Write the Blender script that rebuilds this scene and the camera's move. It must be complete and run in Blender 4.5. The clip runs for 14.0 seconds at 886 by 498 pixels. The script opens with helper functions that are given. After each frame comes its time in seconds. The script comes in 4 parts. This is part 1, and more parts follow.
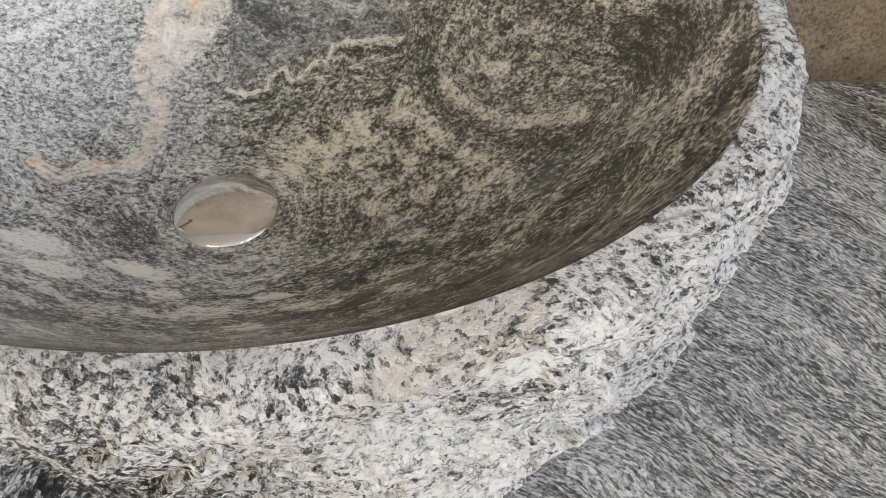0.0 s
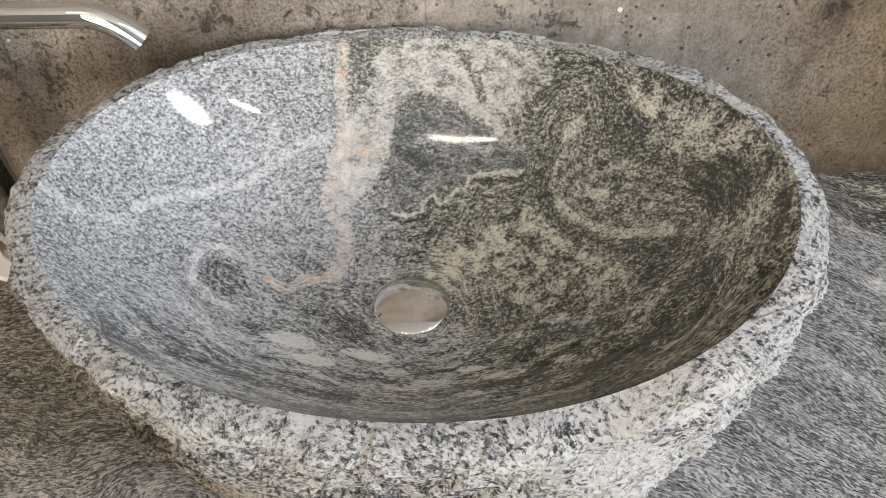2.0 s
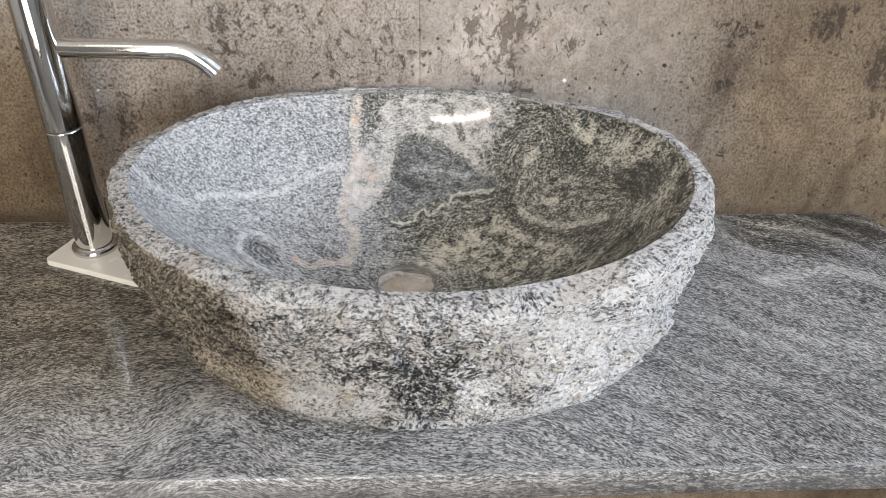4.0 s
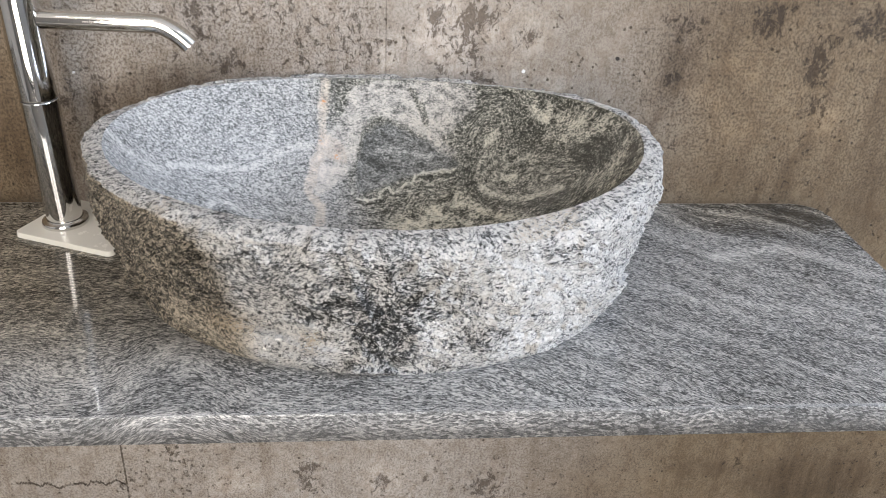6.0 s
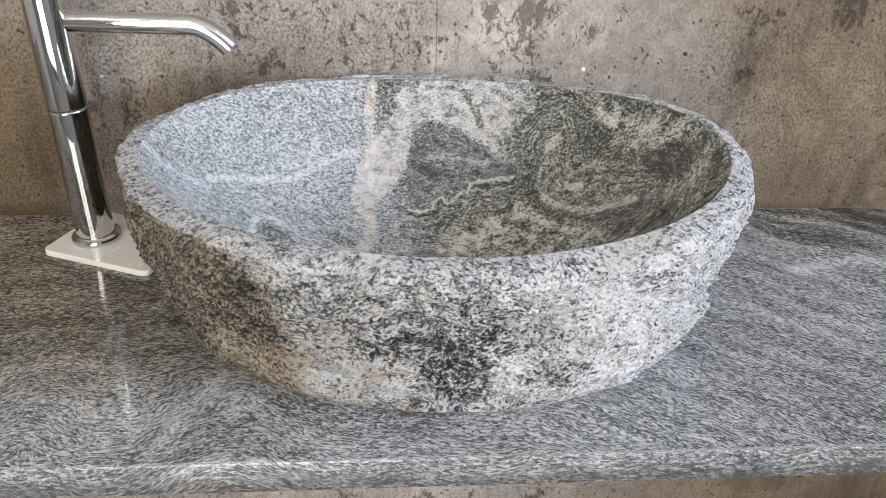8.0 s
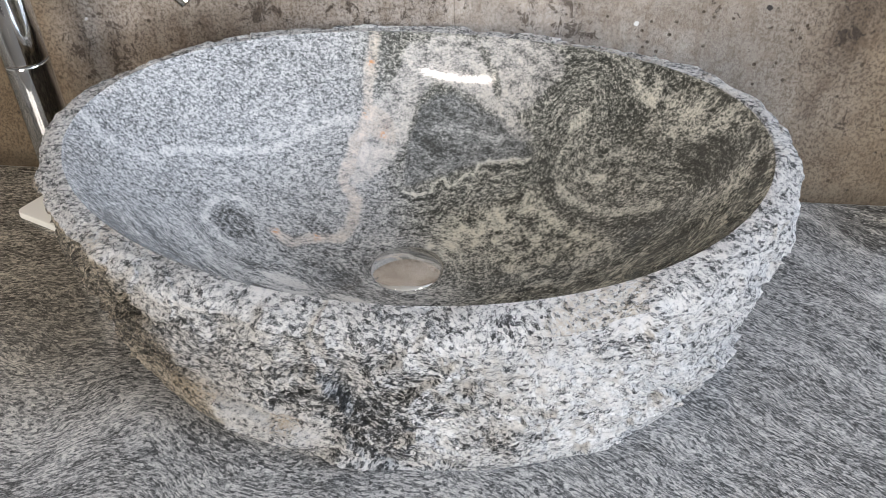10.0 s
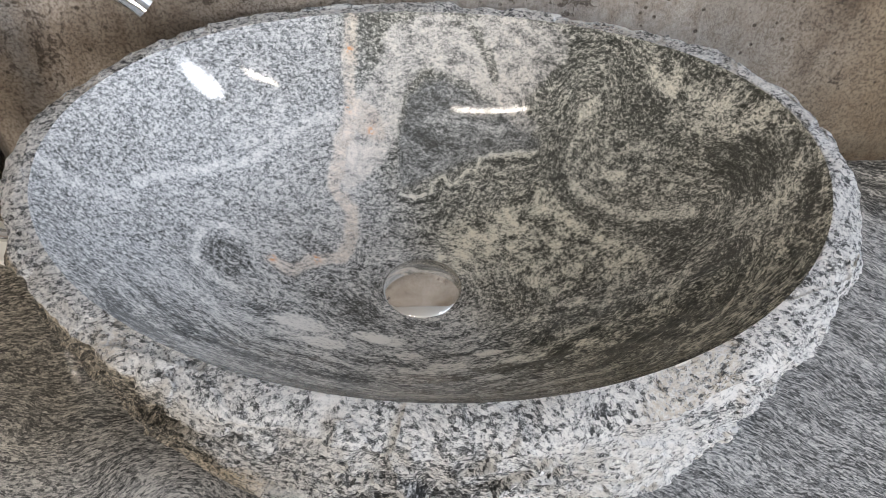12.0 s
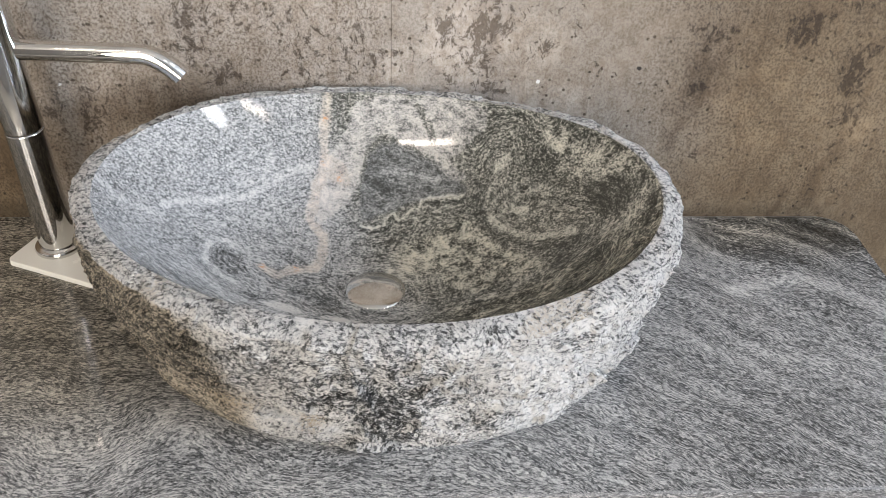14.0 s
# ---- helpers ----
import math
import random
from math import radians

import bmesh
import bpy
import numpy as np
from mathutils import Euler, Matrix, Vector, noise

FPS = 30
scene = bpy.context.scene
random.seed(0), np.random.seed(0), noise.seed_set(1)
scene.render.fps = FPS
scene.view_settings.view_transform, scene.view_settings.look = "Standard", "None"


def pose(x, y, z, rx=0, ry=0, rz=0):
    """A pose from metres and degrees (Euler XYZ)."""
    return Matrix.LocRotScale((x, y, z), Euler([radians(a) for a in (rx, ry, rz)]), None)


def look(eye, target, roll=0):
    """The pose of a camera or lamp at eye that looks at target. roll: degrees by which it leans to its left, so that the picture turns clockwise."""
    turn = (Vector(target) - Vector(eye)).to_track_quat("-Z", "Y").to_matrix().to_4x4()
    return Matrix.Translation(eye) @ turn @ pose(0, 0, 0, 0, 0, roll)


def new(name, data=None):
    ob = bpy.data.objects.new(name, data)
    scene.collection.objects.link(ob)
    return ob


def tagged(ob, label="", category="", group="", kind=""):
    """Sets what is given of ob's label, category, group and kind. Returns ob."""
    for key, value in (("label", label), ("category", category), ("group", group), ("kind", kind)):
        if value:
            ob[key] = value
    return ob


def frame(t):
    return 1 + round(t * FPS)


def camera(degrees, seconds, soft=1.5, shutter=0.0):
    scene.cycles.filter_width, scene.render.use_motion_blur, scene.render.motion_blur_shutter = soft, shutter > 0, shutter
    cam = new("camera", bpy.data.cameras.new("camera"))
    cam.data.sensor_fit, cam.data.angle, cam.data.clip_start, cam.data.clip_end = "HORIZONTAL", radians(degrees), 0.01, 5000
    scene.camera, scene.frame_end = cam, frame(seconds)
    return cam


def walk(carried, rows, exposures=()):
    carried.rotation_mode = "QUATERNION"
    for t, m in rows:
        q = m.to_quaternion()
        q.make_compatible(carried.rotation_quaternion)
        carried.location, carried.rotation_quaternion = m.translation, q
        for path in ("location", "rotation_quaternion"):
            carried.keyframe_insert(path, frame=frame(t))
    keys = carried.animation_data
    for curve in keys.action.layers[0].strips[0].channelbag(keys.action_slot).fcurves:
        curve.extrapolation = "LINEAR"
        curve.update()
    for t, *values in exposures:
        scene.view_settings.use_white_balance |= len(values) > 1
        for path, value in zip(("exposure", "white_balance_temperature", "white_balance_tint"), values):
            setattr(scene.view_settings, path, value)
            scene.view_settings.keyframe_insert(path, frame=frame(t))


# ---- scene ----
cam = camera(52.8, 14.0, soft=0.8)
PATH = [
    (0, (0.182, -0.648, 1.281), (0.045, 0.715, -0.176), -2.3),
    (0.5, (0.126, -0.663, 1.343), (-0.004, 0.681, -0.132), -1.4),
    (1, (0.073, -0.684, 1.407), (-0.037, 0.646, -0.082), -1.4),
    (1.5, (0.032, -0.715, 1.456), (-0.016, 0.613, -0.038), -2.2),
    (2, (0.042, -0.771, 1.495), (0.013, 0.621, 0.06), -2.7),
    (2.2, (0.056, -0.809, 1.508), (0.025, 0.623, 0.112), -2.2),
    (4.3, (-0.005, -1.131, 1.458), (0.111, 0.569, 0.411), 1.2),
    (4.5, (-0.005, -1.149, 1.452), (0.142, 0.555, 0.416), 1.1),
    (5, (-0.005, -1.18, 1.433), (0.156, 0.541, 0.427), 1.2),
    (5.5, (-0.001, -1.192, 1.409), (0.156, 0.551, 0.441), 1.3),
    (6, (0.001, -1.191, 1.386), (0.159, 0.568, 0.446), 2.3),
    (6.5, (-0.001, -1.187, 1.368), (0.149, 0.566, 0.416), 2.6),
    (7, (-0.01, -1.172, 1.367), (0.131, 0.571, 0.397), 2.6),
    (7.5, (-0.036, -1.14, 1.372), (0.102, 0.604, 0.402), 2.5),
    (8, (-0.05, -1.096, 1.382), (0.085, 0.643, 0.403), 1.5),
    (8.2, (-0.039, -1.069, 1.387), (0.087, 0.664, 0.396), 1.1),
    (10.3, (0.137, -0.881, 1.389), (-0.112, 0.708, 0.2), -1.9),
    (10.5, (0.105, -0.867, 1.389), (-0.115, 0.726, 0.2), -1.6),
    (11, (0.004, -0.805, 1.404), (-0.067, 0.771, 0.174), 0.0),
    (11.5, (-0.037, -0.762, 1.425), (-0.008, 0.712, 0.074), 0.1),
    (12, (0.001, -0.765, 1.465), (0.047, 0.628, 0.031), 0.1),
    (12.5, (0.007, -0.772, 1.477), (0.102, 0.608, 0.032), 1.8),
    (13, (-0.013, -0.817, 1.494), (0.138, 0.594, 0.084), 1.4),
    (13.5, (-0.004, -0.925, 1.519), (0.175, 0.591, 0.228), 2.4),
    (14, (0.01, -1.049, 1.533), (0.142, 0.556, 0.348), 2.6),
]
# seconds, stops, kelvin, tint
EXPOSURES = [(0, -0.03, 7370, 12), (2.2, -0.02, 7220, 12), (4.5, 0.03, 6820, 12), (6.5, 0.06, 6770, 12), (8.0, 0.07, 6600, 12), (10.5, 0.02, 6770, 12), (11.0, 0.0, 6970, 12), (12.0, -0.05, 6800, 12), (12.5, -0.04, 6770, 12), (14.0, 0.0, 6970, 12)]
walk(cam, [(t, look(eye, target, roll)) for t, eye, target, roll in PATH], EXPOSURES)

# ---- world, sun, lamps ----
def area_lamp(name, m, sx, sy, watts, colour, shape="RECTANGLE"):
    data = bpy.data.lights.new(name, "AREA")
    data.shape, data.size, data.size_y, data.energy, data.color = shape, sx, sy, watts, colour
    ob = new(name, data)
    ob.matrix_world = m
    return ob


world = bpy.data.worlds.new("sky")
scene.world = world
world.use_nodes = True
wn = world.node_tree.nodes
sky = wn.new("ShaderNodeTexSky")
sky.sky_type, sky.sun_disc, sky.sun_elevation, sky.sun_rotation = "NISHITA", False, radians(43), radians(127)
world.node_tree.links.new(sky.outputs[0], wn["Background"].inputs[0])
wn["Background"].inputs[1].default_value = 0.12
scene.view_settings.exposure = 0.0

ROOM = dict(x0=-2.2, x1=2.6, y0=-2.6, y1=0.0, z1=2.6)
area_lamp("east_window_daylight", pose(2.66, -1.5, 1.9, 90, 0, 90), 1.7, 0.9, 128, (0.64, 0.78, 1.0))
area_lamp("shop_window_daylight", pose(-0.5, -2.63, 1.40, 90, 0, 0), 1.15, 2.1, 75, (1.0, 0.955, 0.895))


# ---- materials ----
class Nodes:
    """Short hand for a node material."""

    def __init__(self, name):
        self.mat = bpy.data.materials.new(name)
        self.mat.use_nodes = True
        self.tree = self.mat.node_tree
        self.bsdf = self.tree.nodes["Principled BSDF"]

    def node(self, kind, **values):
        n = self.tree.nodes.new("ShaderNode" + kind)
        for key, value in values.items():
            setattr(n, key, value)
        return n

    def put(self, socket, value):
        if hasattr(value, "is_linked"):
            self.tree.links.new(value, socket)
        elif value is not None:
            socket.default_value = value

    def attr(self, name, out="Fac"):
        return self.node("Attribute", attribute_name=name).outputs[out]

    def place(self, scale=(1, 1, 1), turn=(0, 0, 0), vector=None):
        m = self.node("Mapping")
        self.put(m.inputs[0], vector or self.node("TexCoord").outputs["Object"])
        m.inputs["Scale"].default_value = scale
        m.inputs["Rotation"].default_value = [radians(a) for a in turn]
        return m.outputs[0]

    def noise(self, vector, scale, detail=3.0, rough=0.55, twist=0.0):
        n = self.node("TexNoise")
        self.put(n.inputs["Vector"], vector)
        n.inputs["Scale"].default_value, n.inputs["Detail"].default_value = scale, detail
        n.inputs["Roughness"].default_value, n.inputs["Distortion"].default_value = rough, twist
        return n.outputs[0]

    def cells(self, vector, scale, feature="F1", out="Distance"):
        n = self.node("TexVoronoi", feature=feature)
        self.put(n.inputs["Vector"], vector)
        n.inputs["Scale"].default_value = scale
        return n.outputs[out]

    def grains(self, vector, scale, jitter=0.35):
        """Crystals with a value each, ragged at their borders."""
        wob = self.node("TexNoise")
        self.put(wob.inputs["Vector"], vector)
        wob.inputs["Scale"].default_value, wob.inputs["Detail"].default_value = scale * 1.3, 2.0
        push = self.node("VectorMath", operation="SCALE")
        self.put(push.inputs[0], wob.outputs["Color"])
        push.inputs["Scale"].default_value = jitter * 2.2 / scale
        moved = self.node("VectorMath", operation="ADD")
        self.put(moved.inputs[0], vector)
        self.put(moved.inputs[1], push.outputs[0])
        split = self.node("SeparateColor")
        self.put(split.inputs[0], self.cells(moved.outputs[0], scale, "F1", "Color"))
        return split.outputs[0]

    def math(self, op, a, b=None, c=None, clamp=False):
        n = self.node("Math", operation=op, use_clamp=clamp)
        for socket, value in zip(n.inputs, (a, b, c)):
            self.put(socket, value)
        return n.outputs[0]

    def span(self, value, a, b, c=0.0, d=1.0):
        n = self.node("MapRange", interpolation_type="SMOOTHSTEP")
        for socket, v in zip(n.inputs, (value, a, b, c, d)):
            self.put(socket, v)
        return n.outputs[0]

    def ramp(self, value, *stops):
        n = self.node("ValToRGB")
        while len(n.color_ramp.elements) < len(stops):
            n.color_ramp.elements.new(0.5)
        for e, (at, colour) in zip(n.color_ramp.elements, stops):
            e.position, e.color = at, (*colour, 1)
        self.put(n.inputs[0], value)
        return n.outputs[0]

    def mix(self, fac, a, b, blend="MIX"):
        n = self.node("Mix", data_type="RGBA", blend_type=blend)
        for socket, v in zip((n.inputs[0], n.inputs[6], n.inputs[7]), (fac, a, b)):
            self.put(socket, (*v, 1) if isinstance(v, tuple) else v)
        return n.outputs[2]

    def bump(self, height, strength, distance):
        n = self.node("Bump")
        n.inputs["Strength"].default_value, n.inputs["Distance"].default_value = strength, distance
        self.put(n.inputs["Height"], height)
        self.put(self.bsdf.inputs["Normal"], n.outputs[0])

    def done(self, colour=None, rough=None, metal=None, spec=None):
        for key, v in (("Base Color", colour), ("Roughness", rough), ("Metallic", metal), ("Specular IOR Level", spec)):
            self.put(self.bsdf.inputs[key], (*v, 1) if isinstance(v, tuple) else v)
        return self.mat


def polished_gneiss():
    """The bowl's ground and polished inside: the folded bands come from the mesh, the grain from here."""
    n = Nodes("polished_gneiss")
    g = n.attr("grain", "Vector")
    fine = n.grains(n.place((0.8, 1.0, 1.0), (0, 0, 0), g), 470, 0.30)
    tiny = n.noise(g, 900, 3, 0.75)
    mid = n.noise(n.place((0.75, 1.0, 1.0), (0, 0, 12), g), 400, 3, 0.66, 0.5)
    patchy = n.noise(g, 95, 3, 0.6, 0.5)
    iso = n.math("ADD", n.math("MULTIPLY", fine, 0.32), n.math("ADD", n.math("MULTIPLY", mid, 1.15), n.math("MULTIPLY", tiny, 0.95)))
    iso = n.math("SUBTRACT", iso, 1.19)
    f = n.attr("flow", "Vector")
    streak = n.math("ADD", n.math("MULTIPLY", n.noise(f, 560, 4, 0.74, 0.3), 1.15), n.math("MULTIPLY", n.noise(f, 170, 3, 0.62, 0.4), 0.65))
    streak = n.math("SUBTRACT", streak, 0.90)
    drawn = n.attr("drawn")
    v = n.math("MULTIPLY", iso, n.math("SUBTRACT", n.math("SUBTRACT", 1.0, n.math("MULTIPLY", drawn, 0.12)), n.math("MULTIPLY", n.attr("calm"), 0.35)))
    v = n.math("ADD", v, n.math("MULTIPLY", streak, n.math("MULTIPLY", drawn, 1.15)))
    v = n.math("ADD", v, n.math("MULTIPLY", n.math("SUBTRACT", patchy, 0.5), 0.22))
    v = n.math("ADD", n.math("ADD", v, 0.540), n.attr("tone"))
    c = n.ramp(v, (0.0, (0.020, 0.022, 0.021)), (0.33, (0.052, 0.055, 0.053)), (0.45, (0.128, 0.134, 0.135)), (0.57, (0.230, 0.236, 0.239)), (0.70, (0.40, 0.402, 0.40)), (1.0, (0.62, 0.61, 0.59)))
    c = n.mix(n.attr("warm"), c, n.mix(1.0, c, (1.0, 0.945, 0.79), "MULTIPLY"))
    c = n.mix(n.math("MULTIPLY", n.attr("pink"), n.span(mid, 0.30, 0.55, 0.4, 1.0)), c, n.mix(1.0, c, (1.02, 0.925, 0.85), "MULTIPLY"))
    c = n.mix(n.math("MULTIPLY", n.attr("rust"), n.span(fine, 0.35, 0.6)), c, (0.52, 0.25, 0.12))
    return n.done(c, n.span(n.noise(g, 30, 3, 0.6), 0.35, 0.7, 0.045, 0.08), 0.0, 0.5)


def rough_gneiss():
    """The hewn rim and outside."""
    n = Nodes("rough_gneiss")
    o = n.node("TexCoord").outputs["Object"]
    warp = n.node("VectorMath", operation="ADD")
    swirl = n.node("VectorMath", operation="SCALE")
    wn_ = n.node("TexNoise")
    n.put(wn_.inputs["Vector"], o)
    wn_.inputs["Scale"].default_value = 9
    n.put(swirl.inputs[0], wn_.outputs["Color"])
    swirl.inputs["Scale"].default_value = 0.05
    n.put(warp.inputs[0], o)
    n.put(warp.inputs[1], swirl.outputs[0])
    w = n.place((1.0, 1.0, 1.35), (0, 20, 0), warp.outputs[0])
    fine = n.grains(w, 340, 0.35)
    tiny = n.noise(w, 900, 4, 0.78)
    mid = n.noise(w, 330, 4, 0.68, 0.5)
    big = n.noise(w, 60, 4, 0.70, 0.6)
    v = n.math("ADD", n.math("ADD", n.math("MULTIPLY", fine, 0.36), n.math("MULTIPLY", tiny, 0.90)), n.math("ADD", n.math("MULTIPLY", mid, 1.00), n.math("MULTIPLY", big, 0.60)))
    v = n.math("MULTIPLY_ADD", n.math("SUBTRACT", v, 1.475), 1.70, 0.0)
    v = n.math("ADD", n.math("MULTIPLY", v, n.math("SUBTRACT", 1.0, n.math("MULTIPLY", n.attr("skin"), 0.40))), 0.668)
    ridge = n.noise(n.place((0.8, 0.8, 1.2), (0, -20, 0), warp.outputs[0]), 105, 6, 0.72, 1.6)
    strand = n.math("MULTIPLY", n.span(n.math("ABSOLUTE", n.math("SUBTRACT", ridge, 0.5)), 0.032, 0.0), n.span(big, 0.56, 0.46))
    v = n.math("SUBTRACT", n.math("ADD", v, n.attr("tone")), n.math("MULTIPLY", strand, n.math("SUBTRACT", 0.30, n.math("MULTIPLY", n.attr("skin"), 0.18))))
    c = n.ramp(v, (0.0, (0.012, 0.013, 0.013)), (0.26, (0.05, 0.052, 0.052)), (0.38, (0.17, 0.174, 0.174)), (0.52, (0.38, 0.383, 0.383)), (0.64, (0.64, 0.64, 0.635)), (1.0, (0.88, 0.87, 0.855)))
    c = n.mix(n.attr("warm"), c, n.mix(1.0, c, (0.80, 0.70, 0.56), "MULTIPLY"))
    c = n.mix(n.math("MULTIPLY", n.attr("rust"), n.span(mid, 0.4, 0.62)), c, (0.47, 0.36, 0.22))
    n.bump(n.math("ADD", n.math("MULTIPLY", mid, 1.0), n.math("MULTIPLY", tiny, 0.6)), 1.0, 0.0050)
    return n.done(c, n.span(fine, 0.3, 0.7, 0.5, 0.8), 0.0, 0.4)


def counter_stone():
    """Polished grey gneiss slab with wavy streaks that run along it and fold at one end."""
    n = Nodes("counter_gneiss")
    g = n.attr("grain", "Vector")
    short = n.place((1.2, 1.2, 1.0), (0, 0, 0), g)
    fine = n.grains(short, 560, 0.40)
    dash = n.noise(n.place((1.3, 1.3, 1.0), (0, 0, 0), g), 620, 4, 0.68, 0.7)
    hair = n.noise(n.place((1.1, 1.1, 1.0), (0, 0, 0), g), 820, 3, 0.72, 0.5)
    tiny = n.noise(n.node("TexCoord").outputs["Object"], 950, 3, 0.75)
    big = n.noise(g, 42, 3, 0.6, 0.2)
    seam = n.span(n.math("ABSOLUTE", n.math("SUBTRACT", n.noise(short, 400, 4, 0.66, 0.7), 0.5)), 0.035, 0.0)
    v = n.math("ADD", n.math("ADD", n.math("MULTIPLY", fine, 0.42), n.math("MULTIPLY", tiny, 0.70)), n.math("ADD", n.math("MULTIPLY", dash, 0.95), n.math("ADD", n.math("MULTIPLY", hair, 0.60), n.math("MULTIPLY", big, 0.30))))
    v = n.math("SUBTRACT", v, n.math("MULTIPLY", seam, 0.17))
    v = n.math("MULTIPLY_ADD", n.math("SUBTRACT", v, 1.455), 1.08, 0.497)
    v = n.math("ADD", v, n.attr("tone"))
    c = n.ramp(v, (0.0, (0.022, 0.023, 0.024)), (0.36, (0.065, 0.068, 0.070)), (0.46, (0.140, 0.144, 0.148)), (0.58, (0.205, 0.209, 0.213)), (0.70, (0.34, 0.342, 0.344)), (1.0, (0.54, 0.53, 0.51)))
    c = n.mix(n.attr("warm"), c, n.mix(1.0, c, (1.0, 0.84, 0.60), "MULTIPLY"))
    n.bump(fine, 0.02, 0.0004)
    return n.done(c, n.math("ADD", n.span(fine, 0.3, 0.7, 0.05, 0.10), n.math("MULTIPLY", n.attr("edge"), 0.25)), 0.0, 0.5)


def concrete_paper():
    """Wall covering printed as worn concrete: taupe ground, gritty and smooth fields, brown clouds, ragged dark flakes, seams and a crack."""
    n = Nodes("worn_concrete_wall")
    o = n.node("TexCoord").outputs["Object"]
    split = n.node("SeparateXYZ")
    n.put(split.inputs[0], o)
    px, pz = split.outputs[0], split.outputs[2]
    clouds = n.noise(n.place((1, 1, 0.8), vector=o), 3.6, 4, 0.6, 0.4)
    blot = n.noise(o, 13, 5, 0.66, 0.5)
    grit = n.noise(n.place((1, 1, 0.85), vector=o), 290, 6, 0.82)
    pits = n.math("MULTIPLY", n.span(n.cells(o, 75), 0.20, 0.11), n.span(n.noise(o, 19, 3, 0.7), 0.48, 0.54))
    streak = n.noise(n.place((1.0, 1.0, 0.12), vector=o), 30, 5, 0.66)
    flake_n = n.noise(n.place((1.0, 1.0, 0.7), vector=o), 90, 8, 0.82, 0.6)
    c = n.ramp(clouds, (0.28, (0.30, 0.262, 0.224)), (0.5, (0.375, 0.334, 0.291)), (0.72, (0.44, 0.400, 0.357)))
    c = n.mix(n.attr("warm"), c, n.mix(1.0, c, (0.47, 0.388, 0.272), "MULTIPLY"))
    c = n.mix(n.math("MULTIPLY", n.attr("stain_shade"), n.span(streak, 0.36, 0.58, 0.45, 1.0)), c, n.mix(1.0, c, (0.52, 0.47, 0.41), "MULTIPLY"))
    c = n.mix(n.math("MULTIPLY", n.attr("pale"), n.span(blot, 0.34, 0.56, 0.25, 0.8)), c, n.mix(1.0, c, (1.42, 1.42, 1.42), "MULTIPLY"))
    smooth = n.span(n.math("ADD", blot, n.math("MULTIPLY", n.attr("flake"), 0.10)), 0.50, 0.58)
    c = n.mix(n.math("MULTIPLY", smooth, 0.22), c, n.mix(1.0, c, (1.30, 1.28, 1.28), "MULTIPLY"))
    c = n.mix(n.span(streak, 0.50, 0.66, 0.0, 0.38), c, n.mix(1.0, c, (0.58, 0.50, 0.42), "MULTIPLY"))
    mottle = n.noise(n.place((1, 1, 0.85), vector=o), 60, 7, 0.78, 0.5)
    c = n.mix(n.span(mottle, 0.45, 0.58, 0.0, 0.5), c, n.mix(1.0, c, (0.62, 0.555, 0.48), "MULTIPLY"))
    gritty = n.math("MULTIPLY", n.span(grit, 0.47, 0.56), n.math("SUBTRACT", n.math("MULTIPLY_ADD", n.attr("gritty"), 0.60, 0.30), n.math("MULTIPLY", smooth, 0.25)))
    c = n.mix(gritty, c, n.mix(1.0, c, (0.36, 0.32, 0.28), "MULTIPLY"))
    c = n.mix(n.span(grit, 0.40, 0.34, 0.0, 0.35), c, n.mix(1.0, c, (1.5, 1.48, 1.45), "MULTIPLY"))
    worn = n.math("ADD", n.math("MULTIPLY", n.attr("flake"), 0.125), n.math("MULTIPLY", n.math("SUBTRACT", blot, 0.5), 0.30))
    mask = n.span(n.math("ADD", flake_n, worn), 0.622, 0.642)
    mask = n.math("MAXIMUM", mask, pits)
    c = n.mix(n.math("MULTIPLY", mask, 0.85), c, n.mix(1.0, c, (0.27, 0.235, 0.20), "MULTIPLY"))
    # two white paint chips and a nail hole
    def dot(cx, cz, r):
        d = n.math("SQRT", n.math("ADD", n.math("POWER", n.math("SUBTRACT", px, cx), 2.0), n.math("POWER", n.math("SUBTRACT", pz, cz), 2.0)))
        return n.math("LESS_THAN", n.math("ADD", d, n.math("MULTIPLY", n.math("SUBTRACT", flake_n, 0.5), 0.012)), r)
    c = n.mix(n.math("MAXIMUM", dot(0.210, 1.027, 0.0028), dot(-0.395, 1.018, 0.0024)), c, (0.74, 0.72, 0.69))
    c = n.mix(dot(0.339, 1.047, 0.0032), c, (0.035, 0.029, 0.024))
    # panel seams and a hair crack below the counter
    ragged = n.span(flake_n, 0.40, 0.55)
    upper = n.math("MULTIPLY", n.math("LESS_THAN", n.math("ABSOLUTE", n.math("SUBTRACT", px, 0.020)), 0.0007), n.math("GREATER_THAN", pz, 0.86))
    wave = n.math("MULTIPLY", n.math("SUBTRACT", n.noise(n.place((1, 0, 0.2), vector=o), 26, 4, 0.7), 0.5), 0.012)
    lower = n.math("MULTIPLY", n.math("LESS_THAN", n.math("ABSOLUTE", n.math("ADD", n.math("ADD", px, 0.418), n.math("MULTIPLY", wave, 0.12))), 0.0016), n.math("LESS_THAN", pz, 0.86))
    wave_z = n.math("MULTIPLY", n.math("SUBTRACT", n.noise(n.place((1, 0, 0), vector=o), 18, 5, 0.7), 0.5), 0.09)
    crack = n.math("LESS_THAN", n.math("ABSOLUTE", n.math("ADD", n.math("SUBTRACT", pz, 0.298), wave_z)), 0.0024)
    crack = n.math("MULTIPLY", crack, n.math("MULTIPLY", n.math("LESS_THAN", px, -0.418), n.math("GREATER_THAN", px, -0.60)))
